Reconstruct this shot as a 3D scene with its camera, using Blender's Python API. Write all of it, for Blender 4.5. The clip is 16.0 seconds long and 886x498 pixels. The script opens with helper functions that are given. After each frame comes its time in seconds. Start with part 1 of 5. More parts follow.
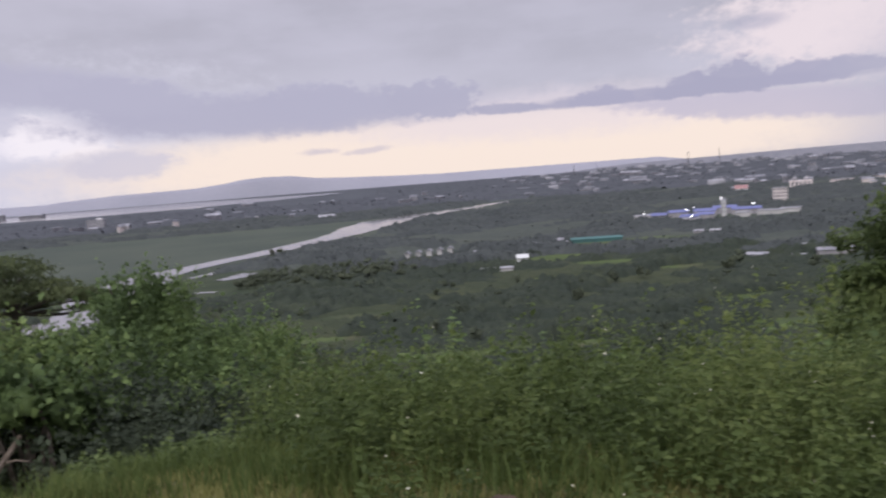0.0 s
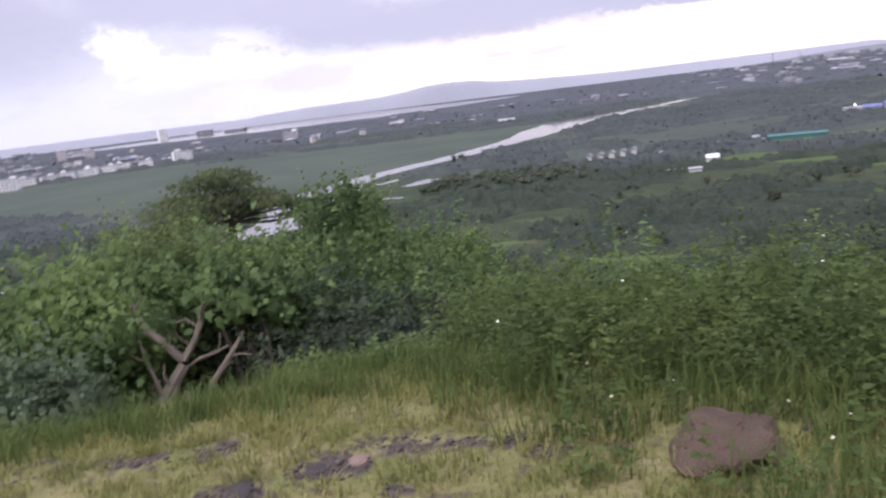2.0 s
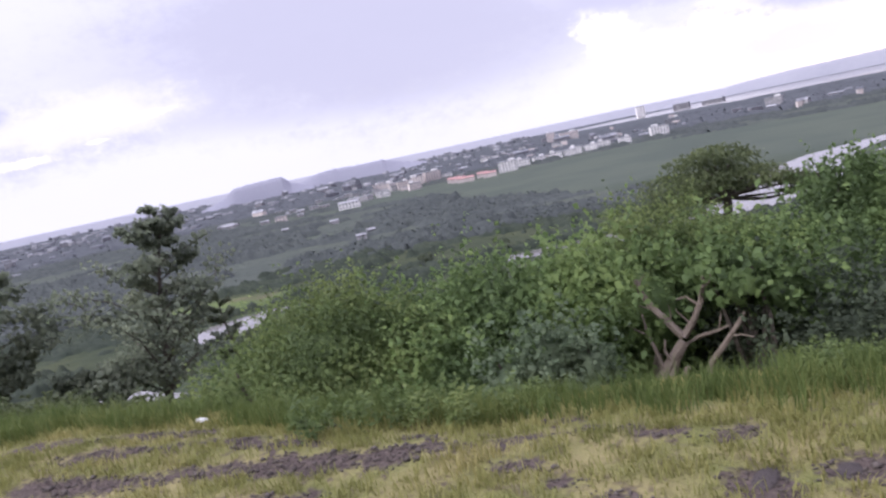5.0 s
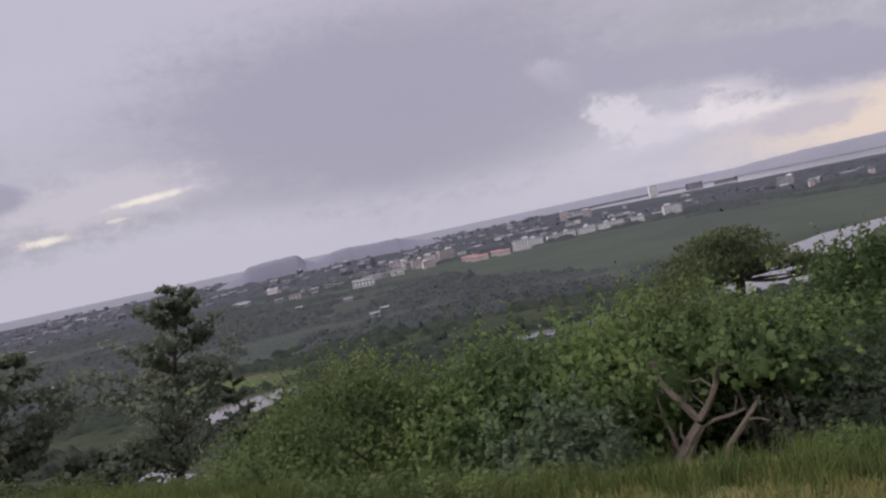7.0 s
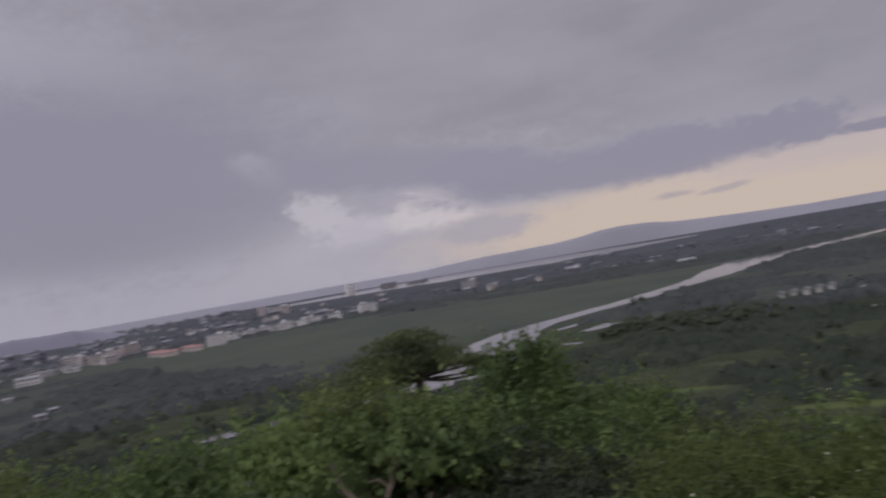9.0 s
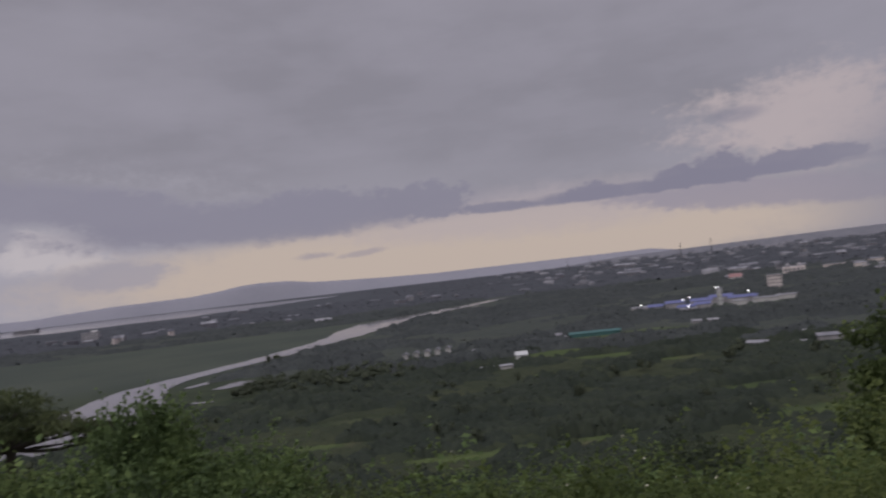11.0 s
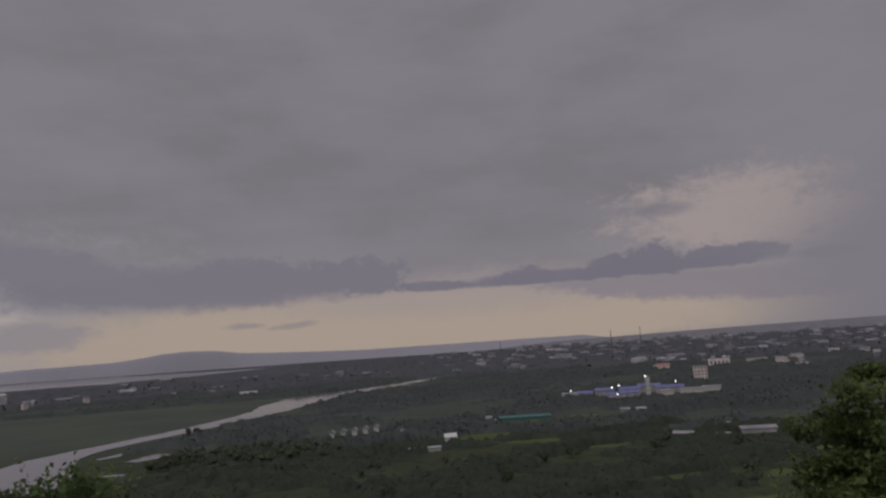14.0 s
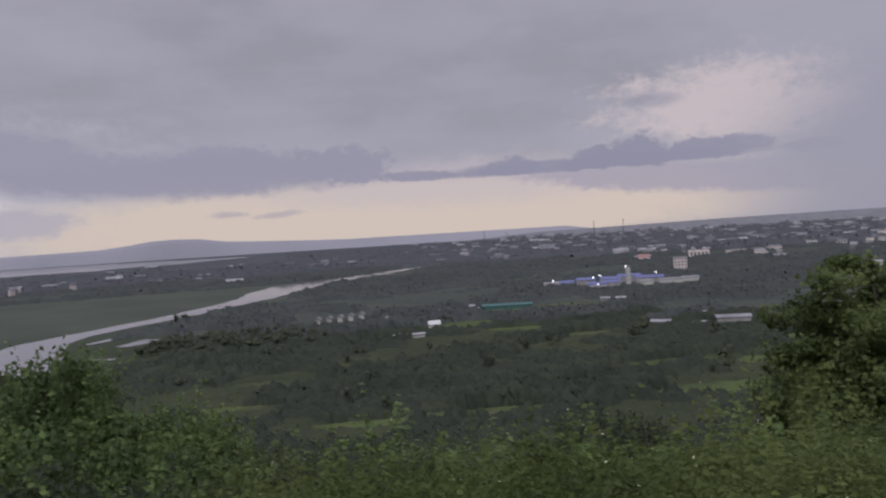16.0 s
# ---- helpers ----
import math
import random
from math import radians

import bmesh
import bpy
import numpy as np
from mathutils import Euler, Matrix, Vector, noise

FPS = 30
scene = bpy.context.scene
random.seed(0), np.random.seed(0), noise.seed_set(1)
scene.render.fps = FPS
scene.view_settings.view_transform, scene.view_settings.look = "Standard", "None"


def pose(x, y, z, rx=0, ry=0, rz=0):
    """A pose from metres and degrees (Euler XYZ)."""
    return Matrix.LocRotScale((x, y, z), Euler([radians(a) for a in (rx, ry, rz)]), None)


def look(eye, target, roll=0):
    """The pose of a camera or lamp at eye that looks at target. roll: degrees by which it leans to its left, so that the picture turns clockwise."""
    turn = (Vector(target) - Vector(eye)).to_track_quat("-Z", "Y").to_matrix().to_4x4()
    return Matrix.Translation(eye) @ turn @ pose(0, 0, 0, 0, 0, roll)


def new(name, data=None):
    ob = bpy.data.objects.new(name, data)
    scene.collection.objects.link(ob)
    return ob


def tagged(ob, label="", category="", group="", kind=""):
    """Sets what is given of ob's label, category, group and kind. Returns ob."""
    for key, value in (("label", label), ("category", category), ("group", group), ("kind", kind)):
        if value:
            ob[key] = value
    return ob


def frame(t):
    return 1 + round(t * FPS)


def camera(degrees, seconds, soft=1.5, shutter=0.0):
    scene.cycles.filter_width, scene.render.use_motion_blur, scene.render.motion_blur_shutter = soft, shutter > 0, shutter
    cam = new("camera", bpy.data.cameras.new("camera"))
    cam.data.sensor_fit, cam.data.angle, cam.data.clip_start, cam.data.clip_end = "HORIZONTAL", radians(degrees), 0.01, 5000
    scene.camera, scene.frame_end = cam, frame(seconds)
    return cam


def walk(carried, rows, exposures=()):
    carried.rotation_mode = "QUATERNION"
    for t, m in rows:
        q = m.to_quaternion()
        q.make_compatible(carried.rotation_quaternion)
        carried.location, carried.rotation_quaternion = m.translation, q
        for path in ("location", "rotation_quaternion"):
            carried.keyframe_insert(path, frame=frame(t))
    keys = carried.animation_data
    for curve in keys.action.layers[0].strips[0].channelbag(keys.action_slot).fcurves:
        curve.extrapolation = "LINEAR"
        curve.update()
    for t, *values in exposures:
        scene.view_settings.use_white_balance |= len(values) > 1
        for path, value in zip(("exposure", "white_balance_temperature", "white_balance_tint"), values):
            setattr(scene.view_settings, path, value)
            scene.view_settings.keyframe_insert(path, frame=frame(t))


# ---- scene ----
cam = camera(58.4, 16.0, soft=2.2, shutter=0.6)
SKY_STRENGTH, SUN_STRENGTH = 1.0, 1.4
PATH = [
    (0, (0.489, -0.137, 1.465), (0.364, 1.85, 1.272), -4.4),
    (0.5, (0.482, -0.07, 1.463), (0.231, 1.903, 1.256), -6.1),
    (1, (0.476, -0.077, 1.468), (0.131, 1.875, 1.2), -6.7),
    (1.5, (0.437, -0.088, 1.48), (-0.085, 1.817, 1.164), -9.0),
    (2, (0.401, -0.085, 1.475), (-0.185, 1.788, 1.089), -7.1),
    (2.5, (0.365, -0.111, 1.473), (-0.426, 1.68, 1.064), -6.9),
    (3, (0.34, -0.153, 1.485), (-0.639, 1.539, 1.062), -8.3),
    (3.5, (0.301, -0.176, 1.499), (-0.85, 1.387, 1.018), -10.4),
    (4, (0.275, -0.198, 1.518), (-1.067, 1.226, 1.105), -11.2),
    (4.5, (0.273, -0.228, 1.546), (-1.223, 1.059, 1.216), -11.1),
    (7, (0.354, -0.309, 1.605), (-1.196, 0.953, 1.55), -11.9),
    (7.5, (0.358, -0.299, 1.612), (-1.159, 1.004, 1.602), -11.5),
    (8, (0.376, -0.278, 1.612), (-1.047, 1.127, 1.627), -10.7),
    (8.5, (0.4, -0.248, 1.61), (-0.804, 1.349, 1.642), -9.6),
    (9, (0.452, -0.249, 1.621), (-0.501, 1.509, 1.661), -9.8),
    (9.5, (0.471, -0.212, 1.614), (-0.231, 1.66, 1.659), -9.4),
    (10, (0.47, -0.135, 1.615), (-0.007, 1.807, 1.664), -8.4),
    (12.5, (0.072, 0.266, 1.655), (0.262, 2.254, 1.767), -4.9),
    (13, (0.064, 0.241, 1.656), (0.238, 2.225, 1.833), -4.3),
    (13.5, (0.064, 0.251, 1.646), (0.187, 2.231, 1.904), -3.8),
    (14, (0.061, 0.298, 1.633), (0.148, 2.282, 1.868), -3.9),
    (14.5, (0.067, 0.312, 1.626), (0.171, 2.308, 1.698), -3.9),
    (15, (0.075, 0.354, 1.618), (0.188, 2.351, 1.586), -3.2),
    (15.5, (0.066, 0.343, 1.613), (0.208, 2.337, 1.554), -2.9),
    (16, (0.064, 0.307, 1.622), (0.172, 2.303, 1.579), -3.5),
]
EXPOSURES = [(0.0, 0.6, 6250, 12), (1.0, 0.75, 6150, 12), (1.5, 0.95, 6100, 13), (2.5, 1.3, 6000, 14), (3.5, 1.5, 5950, 15), (4.7, 1.35, 5980, 15), (6.8, 0.4, 6400, 13), (8.0, 0.05, 6400, 13), (9.5, -0.27, 6400, 13), (12.5, -0.43, 6450, 12), (13.3, -0.68, 6650, 11), (14.0, -0.8, 6750, 11), (14.5, -0.58, 6650, 11), (15.0, -0.28, 6400, 12), (16.0, 0.0, 6250, 12)]
walk(cam, [(t, look(eye, target, roll)) for t, eye, target, roll in PATH], EXPOSURES)

# ---- world ----
world = bpy.data.worlds.new("overcast_dusk")
scene.world = world
world.use_nodes = True
WN, WL = world.node_tree.nodes, world.node_tree.links
WN.clear()


class Sky:
    """Small helpers that chain maths nodes of the world."""

    def m(self, op, a, b=None, c=None, clamp=False):
        n = WN.new("ShaderNodeMath")
        n.operation, n.use_clamp = op, clamp
        for i, v in enumerate((a, b, c)):
            if v is None:
                continue
            if isinstance(v, (int, float)):
                n.inputs[i].default_value = v
            else:
                WL.new(v, n.inputs[i])
        return n.outputs[0]

    def step(self, v, lo, hi):
        n = WN.new("ShaderNodeMapRange")
        n.interpolation_type = "SMOOTHSTEP"
        WL.new(v, n.inputs[0])
        n.inputs[1].default_value, n.inputs[2].default_value = lo, hi
        return n.outputs[0]

    def noise(self, az, el, sx, sy, seed, detail=5.0, rough=0.55):
        c = WN.new("ShaderNodeCombineXYZ")
        WL.new(self.m("MULTIPLY", az, sx), c.inputs[0])
        WL.new(self.m("MULTIPLY", el, sy), c.inputs[1])
        c.inputs[2].default_value = seed
        n = WN.new("ShaderNodeTexNoise")
        n.inputs["Scale"].default_value = 1.0
        n.inputs["Detail"].default_value, n.inputs["Roughness"].default_value = detail, rough
        WL.new(c.outputs[0], n.inputs["Vector"])
        return n.outputs[0]

    def mix(self, base, colour, mask):
        n = WN.new("ShaderNodeMix")
        n.data_type = "RGBA"
        WL.new(mask, n.inputs[0])
        if isinstance(base, tuple):
            n.inputs[6].default_value = (*base, 1)
        else:
            WL.new(base, n.inputs[6])
        if isinstance(colour, tuple):
            n.inputs[7].default_value = (*colour, 1)
        else:
            WL.new(colour, n.inputs[7])
        return n.outputs[2]


S = Sky()
geo = WN.new("ShaderNodeTexCoord")
sep = WN.new("ShaderNodeSeparateXYZ")
WL.new(geo.outputs["Generated"], sep.inputs[0])
AZ = S.m("MULTIPLY", S.m("ARCTAN2", sep.outputs[0], sep.outputs[1]), 57.2958)
EL = S.m("MULTIPLY", S.m("ARCSINE", sep.outputs[2]), 57.2958)
rag = S.m("MULTIPLY", S.m("SUBTRACT", S.noise(AZ, EL, 0.5, 0.9, 3.0, 8.0, 0.62), 0.5), 2.2)
rag2 = S.m("MULTIPLY", S.m("SUBTRACT", S.noise(AZ, EL, 0.14, 0.4, 9.0, 4.0, 0.5), 0.5), 2.0)


rag3 = S.m("MULTIPLY", S.m("SUBTRACT", S.noise(AZ, EL, 1.5, 2.0, 14.0, 6.0, 0.6), 0.5), 1.6)


def blob(a0, e0, w, h, soft=0.25, ragged=0.8, slope=0.0, flat=1.0):
    """A cloud's cover: an ellipse in degrees with a ragged edge; flat: how much less deep it hangs than it towers."""
    da = S.m("SUBTRACT", AZ, a0)
    de = S.m("SUBTRACT", S.m("SUBTRACT", EL, e0), S.m("MULTIPLY", da, slope))
    de = S.m("MAXIMUM", de, S.m("MULTIPLY", de, -1.0 / flat)) if flat != 1.0 else de
    q = S.m("SQRT", S.m("ADD", S.m("POWER", S.m("ABSOLUTE", S.m("DIVIDE", da, w)), 2.0), S.m("POWER", S.m("ABSOLUTE", S.m("DIVIDE", de, h)), 2.0)))
    q = S.m("ADD", q, S.m("MULTIPLY", rag, ragged))
    q = S.m("ADD", q, S.m("MULTIPLY", rag2, ragged * 0.6))
    q = S.m("ADD", q, S.m("MULTIPLY", rag3, ragged * 0.8))
    return S.m("SUBTRACT", 1.0, S.step(q, 1.0 - soft, 1.0 + soft))


n1 = S.step(S.noise(AZ, EL, 0.05, 0.13, 1.0, 5.0, 0.5), 0.36, 0.66)
n2 = S.step(S.noise(AZ, EL, 0.12, 0.35, 5.0, 6.0, 0.55), 0.4, 0.62)
clouds = S.mix((0.372, 0.356, 0.408), (0.315, 0.302, 0.345), n1)
clouds = S.mix(clouds, (0.40, 0.382, 0.44), S.m("MULTIPLY", n2, 0.3))
LAYERS = [
    # colour, cover, (az, el, width, height, softness, raggedness, slope, flatness)
    ((0.44, 0.43, 0.465), 0.9, (-62, 0.5, 34, 3.6, 0.3, 0.35, 0.0, 1.0)),
    ((0.46, 0.45, 0.47), 0.7, (-30, 3.0, 14, 5.0, 0.5, 0.6, 0.0, 1.0)),
    ((0.44, 0.43, 0.472), 0.8, (-76, 17, 24, 9, 0.6, 0.4, 0.0, 1.0)),
    ((0.30, 0.29, 0.335), 0.92, (-53, 9.4, 16.5, 6.3, 0.42, 0.32, -0.05, 1.0)),
    ((0.47, 0.45, 0.455), 0.8, (-73, 6.4, 6.5, 1.7, 0.5, 0.6, 0.05, 1.0)),
    ((0.72, 0.67, 0.54), 0.9, (-76.9, 4.3, 1.4, 0.27, 0.7, 0.9, 0.03, 1.0)),
    ((0.74, 0.69, 0.56), 0.85, (-70.2, 5.95, 1.9, 0.2, 0.7, 0.9, 0.09, 1.0)),
    ((0.62, 0.58, 0.49), 0.7, (-72.4, 4.9, 0.8, 0.12, 0.5, 0.7, 0.05, 1.0)),
    ((0.27, 0.265, 0.31), 0.8, (-79.5, 7.4, 2.2, 0.9, 0.3, 0.5, 0.0, 1.0)),
    # the cumulus beside the dark bank: pale body, lit heads, grey foot
    ((0.47, 0.455, 0.475), 0.9, (-30.5, 2.6, 8.4, 2.5, 0.4, 0.45, 0.03, 1.0)),
    ((0.63, 0.59, 0.565), 0.92, (-29.4, 3.9, 3.6, 1.7, 0.35, 1.0, 0.0, 0.8)),
    ((0.56, 0.54, 0.54), 0.85, (-36.6, 4.7, 1.9, 1.5, 0.4, 1.0, -0.3, 1.0)),
    ((0.53, 0.51, 0.525), 0.8, (-34.2, 3.3, 2.4, 1.3, 0.45, 1.0, 0.0, 1.0)),
    ((0.385, 0.375, 0.41), 0.75, (-32.3, 5.4, 1.5, 1.2, 0.35, 0.7, 0.0, 1.0)),
    ((0.43, 0.42, 0.45), 0.85, (-29.5, 1.7, 7.2, 1.0, 0.45, 0.6, 0.0, 1.0)),
    ((0.50, 0.485, 0.50), 0.8, (-40.4, 8.8, 1.5, 0.75, 0.8, 0.8, -0.3, 1.0)),
    ((0.64, 0.545, 0.435), 1.0, (-1, 1.2, 27, 2.9, 0.3, 0.15, 0.0, 1.0)),
    ((0.53, 0.47, 0.46), 0.6, (4, 3.6, 14, 1.6, 0.5, 0.4, 0.0, 1.0)),
    # the long bank with humped tops
    ((0.305, 0.295, 0.342), 0.92, (-14.5, 4.9, 14.2, 1.45, 0.32, 0.4, 0.0, 1.0)),
    ((0.305, 0.295, 0.342), 0.9, (-3.8, 4.9, 3.7, 1.6, 0.16, 0.75, -0.05, 0.6)),
    ((0.31, 0.30, 0.347), 0.85, (-11.6, 5.2, 4.6, 1.5, 0.22, 0.75, 0.0, 0.7)),
    ((0.31, 0.30, 0.347), 0.85, (-24.0, 6.0, 4.6, 1.6, 0.28, 0.75, -0.08, 0.8)),
    ((0.32, 0.31, 0.355), 0.9, (-31, 7.4, 12, 1.4, 0.35, 0.35, -0.12, 1.0)),
    ((0.57, 0.50, 0.47), 0.95, (23, 7.4, 6.8, 2.7, 0.5, 0.8, 0.0, 1.0)),
    ((0.38, 0.35, 0.385), 0.9, (20.5, 2.75, 10.5, 1.0, 0.3, 0.5, -0.08, 1.0)),
    # the dark streak: flat foot, a row of turrets
    ((0.275, 0.266, 0.32), 0.9, (13.5, 4.15, 11.8, 0.55, 0.3, 0.35, 0.01, 0.6)),
    ((0.275, 0.266, 0.32), 0.93, (17.4, 4.2, 2.5, 1.75, 0.18, 0.75, 0.0, 0.25)),
    ((0.275, 0.266, 0.32), 0.93, (14.2, 4.1, 2.3, 1.15, 0.18, 0.75, 0.0, 0.3)),
    ((0.28, 0.27, 0.325), 0.93, (8.3, 4.1, 2.2, 0.95, 0.2, 0.75, 0.0, 0.3)),
    ((0.28, 0.27, 0.325), 0.93, (21.2, 4.3, 2.8, 1.05, 0.18, 0.75, 0.0, 0.35)),
    ((0.285, 0.275, 0.328), 0.93, (24.2, 4.6, 1.9, 0.75, 0.2, 0.75, 0.05, 0.4)),
    ((0.29, 0.28, 0.33), 0.9, (1.6, 4.15, 2.8, 0.36, 0.25, 0.6, 0.0, 1.0)),
    ((0.30, 0.29, 0.335), 0.7, (28.6, 4.25, 1.8, 0.4, 0.35, 0.5, 0.0, 1.0)),
    ((0.30, 0.29, 0.335), 0.5, (18.5, 8.2, 2.0, 0.5, 0.35, 0.6, 0.0, 1.0)),
    ((0.33, 0.32, 0.355), 0.92, (39, 2.5, 13, 7.5, 0.45, 0.2, 0.0, 1.0)),
    ((0.42, 0.40, 0.425), 0.8, (-25, 2.0, 3.4, 0.9, 0.35, 0.7, 0.0, 1.0)),
    ((0.43, 0.385, 0.385), 0.8, (-12, 2.05, 1.2, 0.26, 0.5, 0.9, 0.0, 1.0)),
    ((0.45, 0.40, 0.39), 0.8, (-8.2, 1.95, 1.5, 0.2, 0.5, 0.9, 0.06, 1.0)),
]
for colour, cover, shape in LAYERS:
    colour = (colour[0], colour[1] * 0.985, colour[2] * 1.06)
    clouds = S.mix(clouds, colour, S.m("MULTIPLY", blob(*shape), cover))
below = S.m("SUBTRACT", 1.0, S.step(EL, -1.2, -0.4))
clouds = S.mix(clouds, (0.16, 0.16, 0.19), below)
nishita = WN.new("ShaderNodeTexSky")
nishita.sky_type = "NISHITA"
nishita.sun_disc = False
nishita.sun_elevation, nishita.sun_rotation = radians(46), radians(-155)
dim = WN.new("ShaderNodeVectorMath")
dim.operation = "SCALE"
WL.new(nishita.outputs[0], dim.inputs[0])
dim.inputs[3].default_value = 0.08
cover = WN.new("ShaderNodeValue")
cover.outputs[0].default_value = 0.97
final = S.mix(dim.outputs[0], clouds, cover.outputs[0])
# an overcast sky is about three times as bright overhead as at the horizon
zen = S.m("ADD", 1.0, S.m("MULTIPLY", S.step(EL, 26.0, 60.0), 2.0))
lift = WN.new("ShaderNodeVectorMath")
lift.operation = "SCALE"
WL.new(final, lift.inputs[0])
WL.new(zen, lift.inputs[3])
final = lift.outputs[0]
bg = WN.new("ShaderNodeBackground")
WL.new(final, bg.inputs[0])
bg.inputs[1].default_value = SKY_STRENGTH
out = WN.new("ShaderNodeOutputWorld")
WL.new(bg.outputs[0], out.inputs[0])

sun = new("sun", bpy.data.lights.new("sun", "SUN"))
sun.data.energy, sun.data.angle, sun.data.color = SUN_STRENGTH, radians(40), (1.0, 0.95, 0.88)
sun.matrix_world = look((0, 0, 60), (math.sin(radians(25)) * 60, math.cos(radians(25)) * 60, 60 - 62))

# ---- materials ----
MATS = {}


def material(name, colours, scale=1.0, rough=0.8, bump=0.0, by="noise", translucent=0.0, metal=0.0, fine=12.0, spec=0.3):
    """A node material whose colour wanders between the given colours: by noise, by leaf (island) or by object."""
    m = bpy.data.materials.new(name)
    m.use_nodes = True
    N, L = m.node_tree.nodes, m.node_tree.links
    p = N["Principled BSDF"]
    p.inputs["Roughness"].default_value = rough
    p.inputs["Metallic"].default_value = metal
    p.inputs["Specular IOR Level"].default_value = spec
    ramp = N.new("ShaderNodeValToRGB")
    while len(ramp.color_ramp.elements) < len(colours):
        ramp.color_ramp.elements.new(0.5)
    for i, (e, c) in enumerate(zip(ramp.color_ramp.elements, colours)):
        e.position = 0.2 + 0.6 * i / max(1, len(colours) - 1) if by == "noise" else i / max(1, len(colours) - 1)
        e.color = (*c, 1)
    g = N.new("ShaderNodeNewGeometry")
    tx = N.new("ShaderNodeTexNoise")
    tx.inputs["Scale"].default_value, tx.inputs["Detail"].default_value = scale, 6
    L.new(g.outputs["Position"], tx.inputs["Vector"])
    if by == "noise":
        tx2 = N.new("ShaderNodeTexNoise")
        tx2.inputs["Scale"].default_value, tx2.inputs["Detail"].default_value = scale * fine, 4
        L.new(g.outputs["Position"], tx2.inputs["Vector"])
        add = N.new("ShaderNodeMix")
        add.inputs[0].default_value = 0.4
        L.new(tx.outputs[0], add.inputs[2])
        L.new(tx2.outputs[0], add.inputs[3])
        L.new(add.outputs[0], ramp.inputs[0])
        relief = tx2.outputs[0]
    else:
        src = g.outputs["Random Per Island"] if by == "leaf" else N.new("ShaderNodeObjectInfo").outputs["Random"]
        add = N.new("ShaderNodeMix")
        add.inputs[0].default_value = 0.62
        L.new(src, add.inputs[2])
        wide_ = N.new("ShaderNodeMapRange")
        wide_.inputs[1].default_value, wide_.inputs[2].default_value = 0.34, 0.66
        L.new(tx.outputs[0], wide_.inputs[0])
        L.new(wide_.outputs[0], add.inputs[3])
        L.new(add.outputs[0], ramp.inputs[0])
        relief = tx.outputs[0]
    L.new(ramp.outputs[0], p.inputs["Base Color"])
    if bump:
        b = N.new("ShaderNodeBump")
        b.inputs["Strength"].default_value = bump
        b.inputs["Distance"].default_value = 0.05
        L.new(relief, b.inputs["Height"])
        L.new(b.outputs[0], p.inputs["Normal"])
    if translucent:
        tr = N.new("ShaderNodeBsdfTranslucent")
        L.new(ramp.outputs[0], tr.inputs[0])
        mx = N.new("ShaderNodeMixShader")
        mx.inputs[0].default_value = translucent
        L.new(p.outputs[0], mx.inputs[1])
        L.new(tr.outputs[0], mx.inputs[2])
        L.new(mx.outputs[0], N["Material Output"].inputs[0])
    MATS[name] = m
    return m


LEAF_FRESH = material("fresh_leaves", [(0.0691, 0.099, 0.043), (0.129, 0.175, 0.0645), (0.225, 0.27, 0.101)], 1.3, 0.5, by="leaf", translucent=0.5, spec=0.12)
LEAF_DEEP = material("deep_green_leaves", [(0.0715, 0.106, 0.0483), (0.14, 0.203, 0.0773), (0.24, 0.315, 0.11)], 1.3, 0.5, by="leaf", translucent=0.5, spec=0.12)
LEAF_DARK = material("dark_leaves", [(0.069, 0.0897, 0.0483), (0.106, 0.131, 0.0633), (0.155, 0.184, 0.0828)], 1.3, 0.5, by="leaf", translucent=0.5, spec=0.12)
# Darkest leaves: dark_shrub's own tone, and painted shade on front_bush.
LEAF_DARK_SHADE = material("dark_and_shade_painted_leaves", [(0.0555, 0.0714, 0.053), (0.078, 0.0986, 0.0653), (0.107, 0.133, 0.0816)], 1.3, 0.6, by="leaf", translucent=0.5, spec=0.1)
LEAF_TREE = material("feathery_dark_leaves", [(0.127, 0.15, 0.113), (0.187, 0.215, 0.15), (0.263, 0.288, 0.196)], 1.3, 0.6, by="leaf", translucent=0.5, spec=0.12)
LEAF_GREY = material("grey_green_leaves", [(0.085, 0.118, 0.0726), (0.14, 0.185, 0.11), (0.21, 0.255, 0.16)], 1.3, 0.6, by="leaf", translucent=0.5, spec=0.12)
LEAF_WEED = material("weed_leaves", [(0.0485, 0.0716, 0.0275), (0.097, 0.133, 0.0425), (0.171, 0.207, 0.0688)], 0.7, 0.55, by="leaf", translucent=0.5, spec=0.12)
GRASS_DRY = material("yellow_grass", [(0.13, 0.145, 0.048), (0.215, 0.215, 0.075), (0.34, 0.30, 0.13)], 1.6, 0.7, by="leaf", translucent=0.4, spec=0.12)
GRASS_TALL = material("tall_grass", [(0.062, 0.092, 0.028), (0.10, 0.134, 0.04), (0.17, 0.19, 0.062)], 1.2, 0.6, by="leaf", translucent=0.42, spec=0.12)
FLOWER = material("pale_flowers", [(0.40, 0.38, 0.24), (0.55, 0.54, 0.46)], 2.0, 0.6, by="leaf")
BARK = material("pale_dead_wood", [(0.106, 0.0874, 0.0679), (0.176, 0.143, 0.116), (0.255, 0.216, 0.179)], 6.0, 0.85, bump=0.6)
BARK_DARK = material("dark_bark", [(0.05, 0.04, 0.035), (0.10, 0.085, 0.07)], 6.0, 0.9, bump=0.6)
STONE_RED = material("reddish_stone", [(0.055, 0.040, 0.032), (0.10, 0.066, 0.048), (0.16, 0.11, 0.08)], 7.0, 0.9, bump=0.8)
STONE_PINK = material("pink_stone", [(0.165, 0.115, 0.095), (0.23, 0.16, 0.13)], 8.0, 0.85, bump=0.5)
